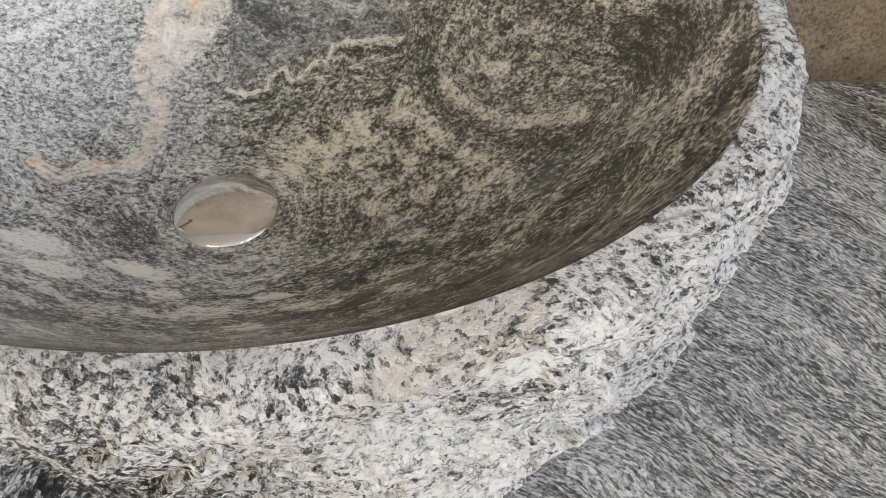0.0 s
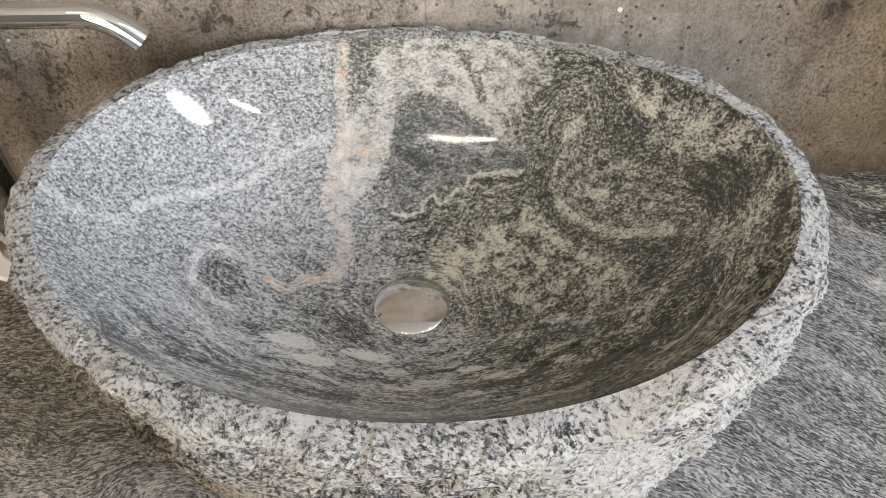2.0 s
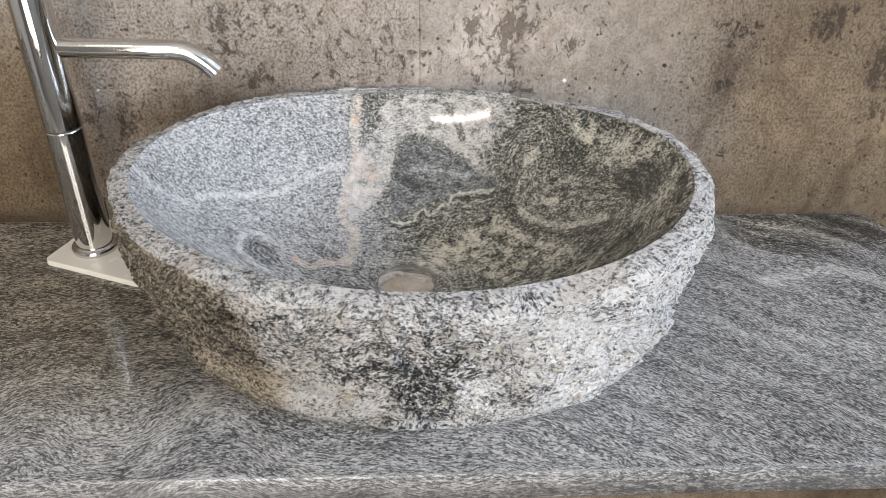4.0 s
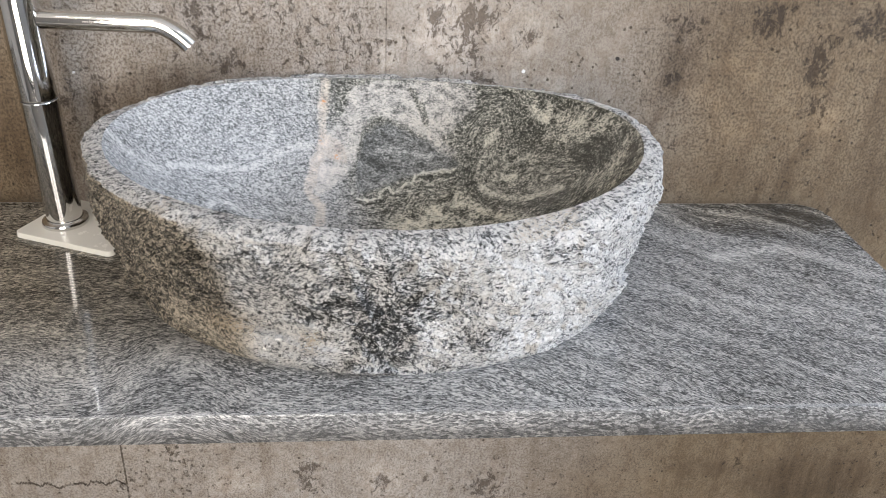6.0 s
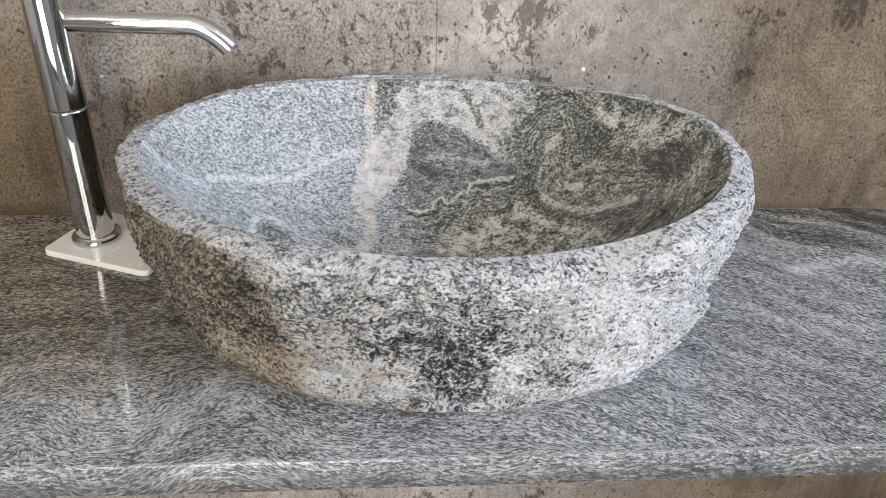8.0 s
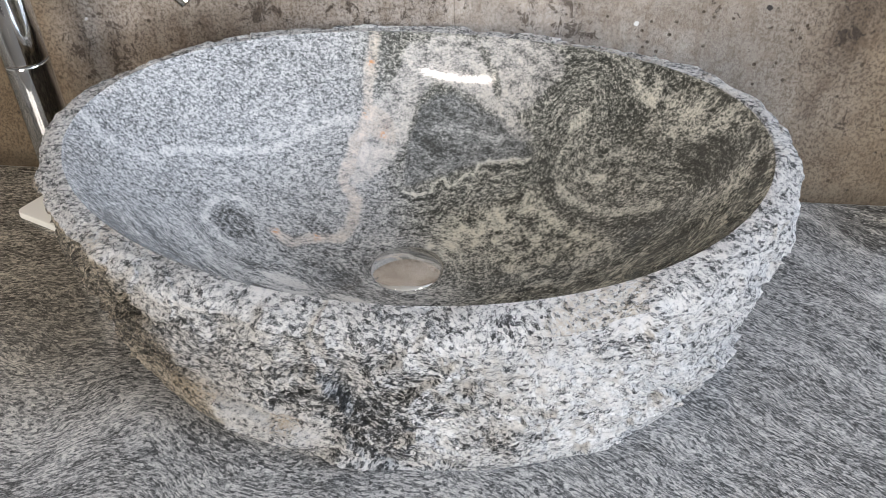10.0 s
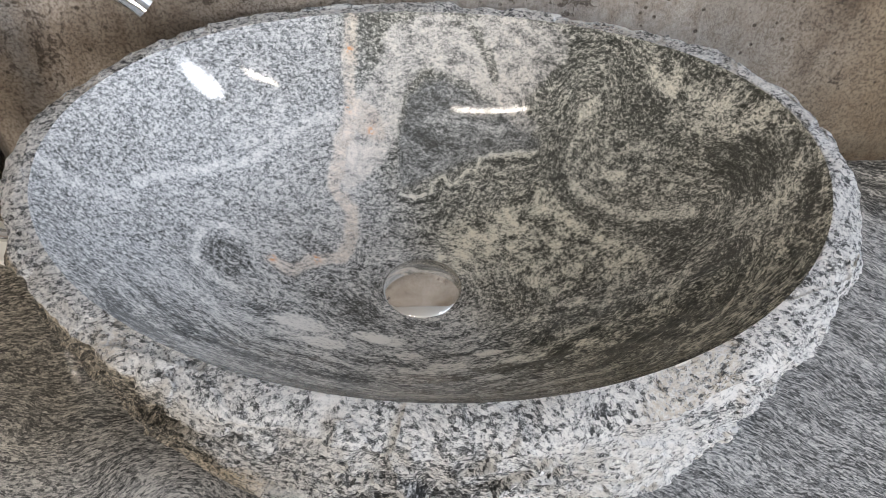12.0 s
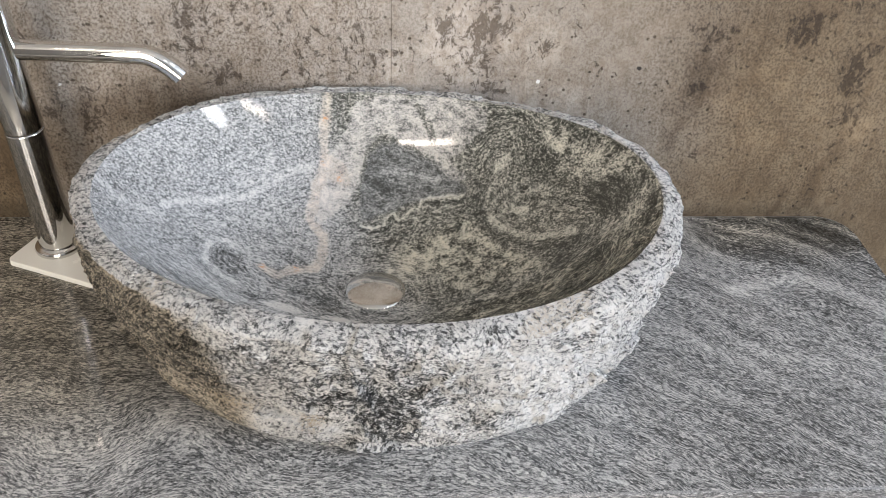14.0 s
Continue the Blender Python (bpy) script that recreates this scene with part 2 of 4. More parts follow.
    lines = n.math("MULTIPLY", n.math("MAXIMUM", n.math("MULTIPLY", upper, 0.6), n.math("MAXIMUM", lower, crack)), n.span(ragged, 0, 1, 0.5, 1.0))
    c = n.mix(n.math("MULTIPLY", lines, 0.95), c, n.mix(1.0, c, (0.26, 0.23, 0.20), "MULTIPLY"))
    n.bump(n.math("SUBTRACT", n.math("MULTIPLY", grit, -0.9), n.math("ADD", mask, lines)), 0.8, 0.0022)
    return n.done(c, n.span(blot, 0.3, 0.7, 0.55, 0.75), 0.0, 0.35)


def chrome(name, rough):
    n = Nodes(name)
    smear = n.noise(n.node("TexCoord").outputs["Object"], 40, 4, 0.6)
    return n.done((0.64, 0.63, 0.61), n.span(smear, 0.35, 0.75, rough, rough + 0.05), 1.0)


def plain(name, colour, rough, scale=30.0, spread=0.12):
    n = Nodes(name)
    v = n.noise(n.node("TexCoord").outputs["Object"], scale, 4, 0.6)
    dark = tuple(a * (1 - spread) for a in colour)
    n.bump(v, 0.1, 0.002)
    return n.done(n.mix(v, dark, colour), n.span(v, 0.3, 0.7, rough, min(1, rough + 0.1)))


def glow(name, colour, strength):
    n = Nodes(name)
    n.put(n.bsdf.inputs["Emission Color"], (*colour, 1))
    n.put(n.bsdf.inputs["Emission Strength"], strength)
    return n.done(colour, 0.5)


BOWL, HEWN, SLAB, PAPER = polished_gneiss(), rough_gneiss(), counter_stone(), concrete_paper()
CHROME, DARK_CHROME = chrome("polished_chrome", 0.04), chrome("drain_chrome", 0.06)
WHITE = plain("white_acrylic", (0.78, 0.76, 0.70), 0.18, 25, 0.05)
STEEL = plain("dark_steel", (0.05, 0.05, 0.05), 0.45)
PAINT = plain("grey_wall_paint", (0.36, 0.345, 0.325), 0.8)
CEILING = plain("white_ceiling_paint", (0.70, 0.69, 0.67), 0.8)
FLOOR = plain("grey_floor_tile", (0.36, 0.34, 0.31), 0.35, 9, 0.3)
LAMP = glow("lamp_diffuser", (1.0, 0.96, 0.88), 60.0)
DAYLIGHT = glow("daylight_diffuser", (0.86, 0.92, 1.0), 26.0)
GASKET = plain("black_rubber", (0.015, 0.015, 0.015), 0.6)


# ---- mesh helpers ----
def part(name, bm, material, parent=None, label="", smooth=True):
    mesh = bpy.data.meshes.new(name)
    bm.to_mesh(mesh)
    bm.free()
    for p in mesh.polygons:
        p.use_smooth = smooth
    if smooth:
        mesh.set_sharp_from_angle(angle=radians(32))
    mesh.materials.append(material)
    ob = new(name, mesh)
    if parent:
        ob.parent = parent
    if label:
        ob["label"] = label
    return ob


def sheet(name, points, rows, cols, material, parent=None, label="", closed=True, fields=None, smooth=True):
    """A mesh from a grid of points (rows x cols, 3); closed: the columns run round."""
    k = np.arange(rows * cols).reshape(rows, cols)
    nxt = np.roll(k, -1, axis=1) if closed else k[:, 1:]
    cur = k if closed else k[:, :-1]
    quads = np.stack([cur[:-1], nxt[:-1], nxt[1:], cur[1:]], -1).reshape(-1, 4)
    mesh = bpy.data.meshes.new(name)
    mesh.from_pydata(points.reshape(-1, 3).tolist(), [], quads.tolist())
    for key, values in (fields or {}).items():
        flat = np.ascontiguousarray(values, dtype=np.float32).ravel()
        kind = "FLOAT_VECTOR" if len(flat) == 3 * rows * cols else "FLOAT"
        mesh.attributes.new(key, kind, "POINT").data.foreach_set("vector" if kind == "FLOAT_VECTOR" else "value", flat)
    for p in mesh.polygons:
        p.use_smooth = smooth
    mesh.materials.append(material)
    ob = new(name, mesh)
    if parent:
        ob.parent = parent
    if label:
        ob["label"] = label
    return ob


def box_bm(x0, x1, y0, y1, z0, z1, bevel=0.0, segments=2):
    bm = bmesh.new()
    bmesh.ops.create_cube(bm, size=1)
    bmesh.ops.transform(bm, matrix=Matrix.Translation(((x0 + x1) / 2, (y0 + y1) / 2, (z0 + z1) / 2)) @ Matrix.Diagonal((x1 - x0, y1 - y0, z1 - z0, 1)), verts=bm.verts)
    if bevel:
        bmesh.ops.bevel(bm, geom=bm.edges[:], offset=bevel, segments=segments, affect="EDGES", profile=0.5)
    return bm


def lathe_bm(profile, steps=64):
    """A turned body round z from (radius, height) pairs."""
    bm = bmesh.new()
    rings = []
    for r, z in profile:
        if r < 1e-6:
            rings.append([bm.verts.new((0, 0, z))])
        else:
            rings.append([bm.verts.new((r * math.cos(a), r * math.sin(a), z)) for a in (math.tau * i / steps for i in range(steps))])
    for lo, hi in zip(rings, rings[1:]):
        for i in range(steps):
            j = (i + 1) % steps
            face = [lo[i % len(lo)], lo[j % len(lo)], hi[j % len(hi)], hi[i % len(hi)]]
            face = list(dict.fromkeys(face))
            if len(face) > 2:
                bm.faces.new(face)
    bmesh.ops.recalc_face_normals(bm, faces=bm.faces[:])
    return bm


def tube_bm(path, radius, steps=40, inner=0.0):
    """A round tube along a list of points; inner: the bore at its open end."""
    bm = bmesh.new()
    pts = [Vector(p) for p in path]
    rings = []
    for i, p in enumerate(pts):
        way = (pts[min(i + 1, len(pts) - 1)] - pts[max(i - 1, 0)]).normalized()
        side = way.cross(Vector((0, 0, 1))).normalized()
        up = side.cross(way)
        rings.append([bm.verts.new(p + radius * (math.cos(a) * side + math.sin(a) * up)) for a in (math.tau * k / steps for k in range(steps))])
    if inner:
        way = (pts[-1] - pts[-2]).normalized()
        last = rings[-1]
        centre = pts[-1]
        rings.append([bm.verts.new(centre + (v.co - centre) * (inner / radius)) for v in last])
        rings.append([bm.verts.new(v.co - way * 0.012) for v in rings[-1]])
    for lo, hi in zip(rings, rings[1:]):
        for i in range(steps):
            j = (i + 1) % steps
            bm.faces.new((lo[i], lo[j], hi[j], hi[i]))
    bm.faces.new(rings[-1])
    bm.faces.new(rings[0][::-1])
    bmesh.ops.recalc_face_normals(bm, faces=bm.faces[:])
    return bm


def smoothstep(a, b, x):
    t = np.clip((x - a) / (b - a), 0, 1)
    return t * t * (3 - 2 * t)


def fbm(p, scale, octaves=3, seed=0.0):
    """Fractal noise about -1 to 1 at each row of p."""
    shift = Vector((seed, 1.7 * seed, -0.6 * seed))
    return np.array([noise.fractal(Vector(q) * scale + shift, 0.9, 2.0, octaves) for q in p.tolist()])


def near_line(x, y, line):
    """Distance of each (x, y) from a line of a few points."""
    best = np.full(x.shape, 9.0)
    for (ax, ay), (bx, by) in zip(line, line[1:]):
        dx, dy = bx - ax, by - ay
        t = np.clip(((x - ax) * dx + (y - ay) * dy) / (dx * dx + dy * dy + 1e-12), 0, 1)
        best = np.minimum(best, np.hypot(x - ax - t * dx, y - ay - t * dy))
    return best


def spot(x, y, cx, cy, rx, ry, turn=0.0):
    """A soft oval patch, 1 in its middle."""
    c, s = math.cos(radians(turn)), math.sin(radians(turn))
    u, v = (x - cx) * c + (y - cy) * s, -(x - cx) * s + (y - cy) * c
    return np.exp(-((u / rx) ** 2 + (v / ry) ** 2))


def area(x, y, corners, soft=0.004):
    """1 inside a polygon, 0 outside it, with a border of that softness."""
    inside = np.zeros(x.shape, bool)
    for (ax, ay), (bx, by) in zip(corners, corners[1:] + corners[:1]):
        if ay != by:
            inside ^= ((ay > y) != (by > y)) & (x < (bx - ax) * (y - ay) / (by - ay) + ax)
    d = near_line(x, y, corners + corners[:1])
    return smoothstep(-soft, soft, np.where(inside, d, -d))


# ---- large structure ----
def setting(name, bm, material, label, category, smooth=False):
    return tagged(part(name, bm, material, None, label, smooth), label, category, kind="structure")


X0, X1, Y0, Y1, Z1 = ROOM["x0"], ROOM["x1"], ROOM["y0"], ROOM["y1"], ROOM["z1"]
COUNTER = 0.85


# middle and half sizes along x and z, then the strength
CLUSTERS = (
    (-0.222, 1.107, 0.030, 0.035, 1.1), (-0.228, 1.075, 0.022, 0.028, 1.0), (-0.200, 1.035, 0.024, 0.022, 1.1), (0.035, 1.068, 0.020, 0.024, 0.8),
    (0.090, 1.102, 0.022, 0.030, 1.2), (0.093, 1.032, 0.022, 0.022, 1.0), (0.145, 1.100, 0.028, 0.032, 1.25), (0.135, 1.055, 0.028, 0.026, 1.2),
    (0.150, 1.018, 0.030, 0.016, 1.3), (0.208, 1.074, 0.024, 0.020, 0.9), (0.252, 1.105, 0.016, 0.022, 0.8), (0.284, 1.050, 0.018, 0.018, 0.6),
    (-0.433, 1.083, 0.03, 0.04, 0.8), (-0.408, 0.989, 0.03, 0.03, 0.9), (0.430, 1.094, 0.035, 0.026, 1.15), (0.419, 1.020, 0.020, 0.035, 1.25),
    (0.540, 1.100, 0.030, 0.028, 1.1), (0.625, 1.045, 0.018, 0.045, 1.0),
)
CLUSTERS_LOW = (
    (0.636, 0.984, 0.018, 0.014, 1.0), (0.490, 0.929, 0.022, 0.012, 0.8), (0.431, 0.921, 0.020, 0.025, 0.7), (0.657, 0.857, 0.012, 0.010, 0.9),
    (0.700, 1.098, 0.040, 0.026, 1.2), (-0.110, 0.300, 0.030, 0.050, 1.1), (0.018, 0.285, 0.018, 0.040, 0.9), (0.193, 0.270, 0.050, 0.045, 1.25),
    (-0.430, 0.300, 0.025, 0.040, 0.8), (0.649, 0.309, 0.03, 0.02, 0.7),
)
CLUSTERS = CLUSTERS + CLUSTERS_LOW
# wall stains; the spots near x 0.75-0.82, z 0.23-0.27 paint the shadow below the counter
STAINS_AND_SHADE = (
    (0.418, 1.030, 0.018, 0.060, 0, 0.85), (0.405, 0.945, 0.008, 0.030, -8, 0.7), (0.580, 0.850, 0.010, 0.040, -12, 0.9), (0.621, 0.880, 0.013, 0.050, -6, 0.65),
    (0.640, 0.945, 0.010, 0.040, -8, 0.6), (0.735, 0.950, 0.020, 0.140, -4, 0.5), (0.770, 0.850, 0.040, 0.080, 0, 0.6), (0.540, 1.105, 0.040, 0.030, 0, 0.25),
    (0.625, 1.050, 0.012, 0.050, 0, 0.5), (-0.290, 1.000, 0.130, 0.028, 12, 0.7), (-0.470, 0.930, 0.060, 0.080, 0, 0.8), (0.750, 0.230, 0.040, 0.060, 0, 0.9),
    (0.500, 0.880, 0.110, 0.022, 0, 0.35), (0.600, 0.300, 0.080, 0.025, 0, 0.6), (0.820, 0.270, 0.150, 0.080, 0, 0.95),
)
PALE = (
    (0.040, 1.040, 0.030, 0.050, 0.8), (0.110, 1.085, 0.060, 0.060, 0.9), (0.190, 1.078, 0.050, 0.050, 0.9), (0.224, 1.010, 0.060, 0.030, 0.7),
    (0.478, 0.995, 0.035, 0.024, 0.9), (0.525, 1.050, 0.030, 0.030, 0.6), (0.600, 1.010, 0.035, 0.030, 0.7), (0.655, 0.972, 0.025, 0.028, 0.8),
    (0.511, 0.948, 0.040, 0.015, 0.6), (-0.240, 0.295, 0.060, 0.040, 0.6), (0.020, 0.300, 0.060, 0.040, 0.5), (-0.390, 1.030, 0.020, 0.040, 0.6),
)


def main_wall():
    """The papered wall behind the basin, a fine grid that carries where the print is worn and where it is brown."""
    xs = np.concatenate([np.linspace(X0, -0.76, 40), np.linspace(-0.75, 1.0, 260), np.linspace(1.01, X1, 40)])
    zs = np.concatenate([np.linspace(0, 0.14, 6), np.linspace(0.15, 1.30, 180), np.linspace(1.31, Z1, 40)])
    gx, gz = np.meshgrid(xs, zs)
    pts = np.stack([gx, np.zeros_like(gx), gz], -1)
    flat = pts.reshape(-1, 3)
    wob = fbm(flat, 3.0, 3, 5.0).reshape(gx.shape)
    warm = smoothstep(0.05, 0.55, gx + 0.12 * wob) + 1.0 * smoothstep(-0.38, -0.50, gx + 0.05 * wob) * smoothstep(1.22, 1.00, gz) * smoothstep(0.5, 0.8, gz) + 0.5 * spot(gx, gz, -0.27, 0.98, 0.14, 0.07)
    flake = np.zeros_like(gx)
    for cx, cz, rx, rz in ((0.13, 1.13, 0.09, 0.12), (-0.17, 1.14, 0.09, 0.11), (0.45, 1.06, 0.04, 0.08), (-0.38, 0.98, 0.07, 0.08), (0.62, 1.17, 0.06, 0.07), (-0.30, 0.30, 0.12, 0.10), (0.12, 0.32, 0.12, 0.09), (-0.02, 1.06, 0.16, 0.06)):
        flake = np.maximum(flake, spot(gx, gz, cx, cz, rx, rz))
    flake *= 0.55
    # clusters of small dark flakes, a worn strip, stains that run down the wall, and shade painted low at the right
    for cx, cz, rx, rz, a in CLUSTERS:
        flake = np.maximum(flake, a * spot(gx, gz, cx, cz, rx, rz))
    flake += 0.35 * wob
    ragged = fbm(flat, 22.0, 4, 2.0).reshape(gx.shape)
    u, v = gx + 0.012 * ragged, gz + 0.02 * wob
    stain_shade = np.zeros_like(gx)
    for cx, cz, rx, rz, turn, a in STAINS_AND_SHADE:
        stain_shade = np.maximum(stain_shade, a * smoothstep(0.15, 0.75, spot(u, v, cx, cz, rx, rz, turn)))
    pale = np.zeros_like(gx)
    for cx, cz, rx, rz, a in PALE:
        pale = np.maximum(pale, a * smoothstep(0.2, 0.7, spot(u, v, cx, cz, rx, rz)))
    panel = smoothstep(0.004, 0.014, gx) * smoothstep(0.86, 0.90, gz)
    gritty = np.clip(1 - 0.75 * panel * smoothstep(0.42, 0.30, gx) - 0.35 * smoothstep(0.86, 0.84, gz) - 0.10 * smoothstep(0.43, 0.50, gx + 0.03 * wob), 0, 1)
    ob = sheet("wall_north", pts[:, ::1], len(zs), len(xs), PAPER, None, "", False, dict(warm=np.clip(warm, 0, 1), flake=flake, stain_shade=stain_shade, pale=pale, gritty=gritty), False)
    m = ob.modifiers.new("thickness", "SOLIDIFY")
    m.thickness, m.offset = 0.12, -1.0
    return tagged(ob, "taupe worn-concrete effect wall with dark flaking patches", "wall", kind="structure")


main_wall()
setting("floor", box_bm(X0 - 0.1, X1 + 0.1, Y0 - 0.1, Y1 + 0.12, -0.1, 0.0), FLOOR, "grey stone tiled showroom floor", "floor")
setting("wall_west", box_bm(X0 - 0.1, X0, Y0, Y1, 0.0, Z1), PAINT, "plain grey painted side wall", "wall")


def joined(*bms):
    out = bmesh.new()
    for b in bms:
        mesh = bpy.data.meshes.new("tmp")
        b.to_mesh(mesh)
        b.free()
        out.from_mesh(mesh)
        bpy.data.meshes.remove(mesh)
    return out


# side wall with a window to the open
setting("wall_east", joined(box_bm(X1, X1 + 0.1, Y0, -2.4, 0, Z1), box_bm(X1, X1 + 0.1, -0.6, Y1, 0, Z1), box_bm(X1, X1 + 0.1, -2.4, -0.6, 2.4, Z1), box_bm(X1, X1 + 0.1, -2.4, -0.6, 0, 1.4)), PAINT, "plain grey wall with a window", "wall")
setting("window_2", joined(box_bm(X1 + 0.02, X1 + 0.05, -2.4, -2.35, 1.4, 2.4), box_bm(X1 + 0.02, X1 + 0.05, -0.65, -0.6, 1.4, 2.4), box_bm(X1 + 0.02, X1 + 0.05, -2.35, -0.65, 1.4, 1.45), box_bm(X1 + 0.02, X1 + 0.05, -2.35, -0.65, 2.35, 2.4)), STEEL, "dark steel window frame", "window")
# the wall behind the camera, with a shop window
setting("wall_south", joined(box_bm(X0, -1.1, Y0 - 0.1, Y0, 0, Z1), box_bm(0.1, X1, Y0 - 0.1, Y0, 0, Z1), box_bm(-1.1, 0.1, Y0 - 0.1, Y0, 2.5, Z1), box_bm(-1.1, 0.1, Y0 - 0.1, Y0, 0, 0.3)), PAINT, "grey wall with a wide shop window", "wall")
setting("window_1", joined(box_bm(-1.1, -1.04, Y0 - 0.07, Y0 - 0.01, 0.3, 2.4), box_bm(0.04, 0.1, Y0 - 0.07, Y0 - 0.01, 0.3, 2.4), box_bm(-0.53, -0.47, Y0 - 0.07, Y0 - 0.01, 0.36, 2.44), box_bm(-1.04, 0.04, Y0 - 0.07, Y0 - 0.01, 0.3, 0.36), box_bm(-1.04, 0.04, Y0 - 0.07, Y0 - 0.01, 2.44, 2.5)), STEEL, "dark steel shop window frame", "window")
setting("ceiling", box_bm(X0 - 0.1, X1 + 0.1, Y0 - 0.1, 0.12, Z1, Z1 + 0.1), CEILING, "plain white showroom ceiling", "ceiling")


# ---- ceiling lamps ----
def linear_lamp(x, y, length, turn):
    lamp = new("linear_lamp")
    lamp.matrix_world = pose(x, y, Z1, 0, 0, turn)
    h = length / 2
    part("housing", box_bm(-h, h, -0.03, 0.03, -0.05, 0, 0.004), WHITE, lamp)
    part("diffuser", box_bm(-h + 0.01, h - 0.01, -0.011, 0.011, -0.058, -0.0505, 0.002), LAMP, lamp, "glowing warm white diffuser")
    tagged(lamp, "slim white linear lamp under the ceiling", "lamp", "ceiling lamps")


def daylight_tube(x, y):
    tube = new("daylight_tube")
    tube.location = (x, y, Z1)
    part("trim_ring", lathe_bm([(0.118, 0), (0.15, 0), (0.15, -0.012), (0.135, -0.02), (0.118, -0.014)], 48), WHITE, tube)
    part("diffuser", lathe_bm([(0, -0.016), (0.116, -0.016), (0.116, -0.002), (0, -0.002)], 48), DAYLIGHT, tube, "bright bluish diffuser")
    tagged(tube, "round daylight tube with a white trim ring in the ceiling", "skylight")


daylight_tube(1.22, -1.09)
linear_lamp(-0.70, -1.40, 0.56, -15)
linear_lamp(0.84, -1.40, 0.21, 11)


# ---- counter ----
CX0, CX1, CY0, CY1, THICK = -1.25, 0.650, -0.517, -0.048, 0.033


def counter_slab():
    """A slab with eased edges and one rounded rear corner, hung on two flat brackets."""
    cols, rows = 480, 150
    ts = np.linspace(0, 1, cols)
    xs = CX0 + (CX1 - CX0) * ts
    # the rear edge falls away into the rounded corner at the far end
    r = 0.045
    back = np.where(xs > CX1 - r, CY1 - r + np.sqrt(np.clip(r * r - (xs - CX1 + r) ** 2, 0, None)), CY1)
    ease = 0.0025
    prof = [(0.0, -THICK), (0.0, -ease), (0.0007, -0.0007), (ease, 0.0)]
    lines = []
    for off, dz in prof:
        lines.append(np.stack([xs, np.full(cols, CY0 + off), np.full(cols, COUNTER + dz)], -1))
    for k in np.linspace(0, 1, rows)[1:-1]:
        y = (CY0 + ease) + (back - ease - CY0 - ease) * k
        lines.append(np.stack([xs, y, np.full(cols, COUNTER)], -1))
    for off, dz in prof[::-1]:
        lines.append(np.stack([xs, back - off, np.full(cols, COUNTER + dz)], -1))
    lines.append(lines[0].copy())
    pts = np.array(lines)
    x, y = pts[..., 0].ravel(), pts[..., 1].ravel()
    flat = pts.reshape(-1, 3)
    wob = fbm(flat * np.array([0.8, 1, 1]), 5.0, 3, 3.0)
    wob2 = fbm(flat * np.array([0.5, 1, 1]), 16.0, 2, 9.0)
    # streaks run along the slab, dip to the front at the far end, and fold beside the tap
    s = y + 0.022 * wob + 0.005 * wob2
    face = (y < CY0 + 0.0010) * 1.0
    s = s + (1 - 0.85 * face) * 0.80 * 0.5 * (x - 0.10 + np.sqrt((x - 0.10) ** 2 + 0.006)) - 0.018 * np.sin((x - 0.34) * 38) * spot(x, y, 0.45, -0.12, 0.12, 0.09)
    s = s - 0.050 * np.exp(-((x + 0.185) / 0.06) ** 2) * smoothstep(-0.33, -0.42, y) - 0.030 * np.tanh((x + 0.405) / 0.03) * spot(x, y, -0.405, -0.42, 0.08, 0.09)
    s = s + 0.020 * spot(x, y, -0.29, -0.47, 0.04, 0.05)
    s = s + 0.007 * fbm(flat * np.array([0.7, 1, 1]), 34.0, 2, 12.0)
    s = s + 1.0 * (flat[:, 2] - COUNTER)
    grain = np.stack([x * 0.34, y * 0.34, s], -1)
    bands = fbm(np.stack([x * 0.15, s, 0 * s], -1), 42.0, 3, 2.0)
    tone = 0.02 * smoothstep(-0.22, -0.32, x) + 0.09 * bands + 0.05 * wob - 0.13 * smoothstep(0.30, 0.45, x) * smoothstep(-0.20, -0.08, y) + 0.16 * bands * smoothstep(0.32, 0.45, x) * smoothstep(-0.22, -0.12, y)
    tone = tone + 0.13 * np.exp(-(near_line(x, y + 0.008 * wob2, [(-0.245, -0.495), (-0.23, -0.44), (-0.205, -0.40)]) / 0.012) ** 2) + 0.12 * spot(x, y, -0.18, -0.432, 0.03, 0.02) + 0.10 * spot(x, y, -0.30, -0.455, 0.06, 0.025)
    # left rear darkened: the basin's shade and the wall's reflection put into tone
    tone = tone - 0.10 * smoothstep(-0.18, -0.30, x) * smoothstep(-0.44, -0.32, y)
    tone = tone + 0.20 * np.exp(-(near_line(x, y + 0.008 * wob, [(0.44, -0.208), (0.50, -0.192), (0.54, -0.188), (0.585, -0.22), (0.625, -0.26)]) / 0.012) ** 2)
    tone = tone + 0.07 * np.exp(-(near_line(x, y + 0.01 * wob, [(0.33, -0.30), (0.42, -0.315), (0.50, -0.33)]) / 0.012) ** 2)
    tone = tone + 0.05 - 0.06 * face - 0.03 * smoothstep(0.25, 0.45, x) - 0.08 * smoothstep(0.38, 0.60, x) * smoothstep(-0.30, -0.12, y)
    # brown at the left paints in that shade and reflection too
    warm = 0.55 * smoothstep(-0.16, -0.30, x + 0.05 * wob) * smoothstep(-0.52, -0.30, y + 0.05 * wob) + 0.5 * smoothstep(-0.17, -0.08, y) * smoothstep(0.35, 0.5, x)
    counter = new("counter")
    edge = ((y < CY0 + 0.0030) | (np.repeat(np.arange(len(lines)), cols) >= len(lines) - 5)) * 1.0
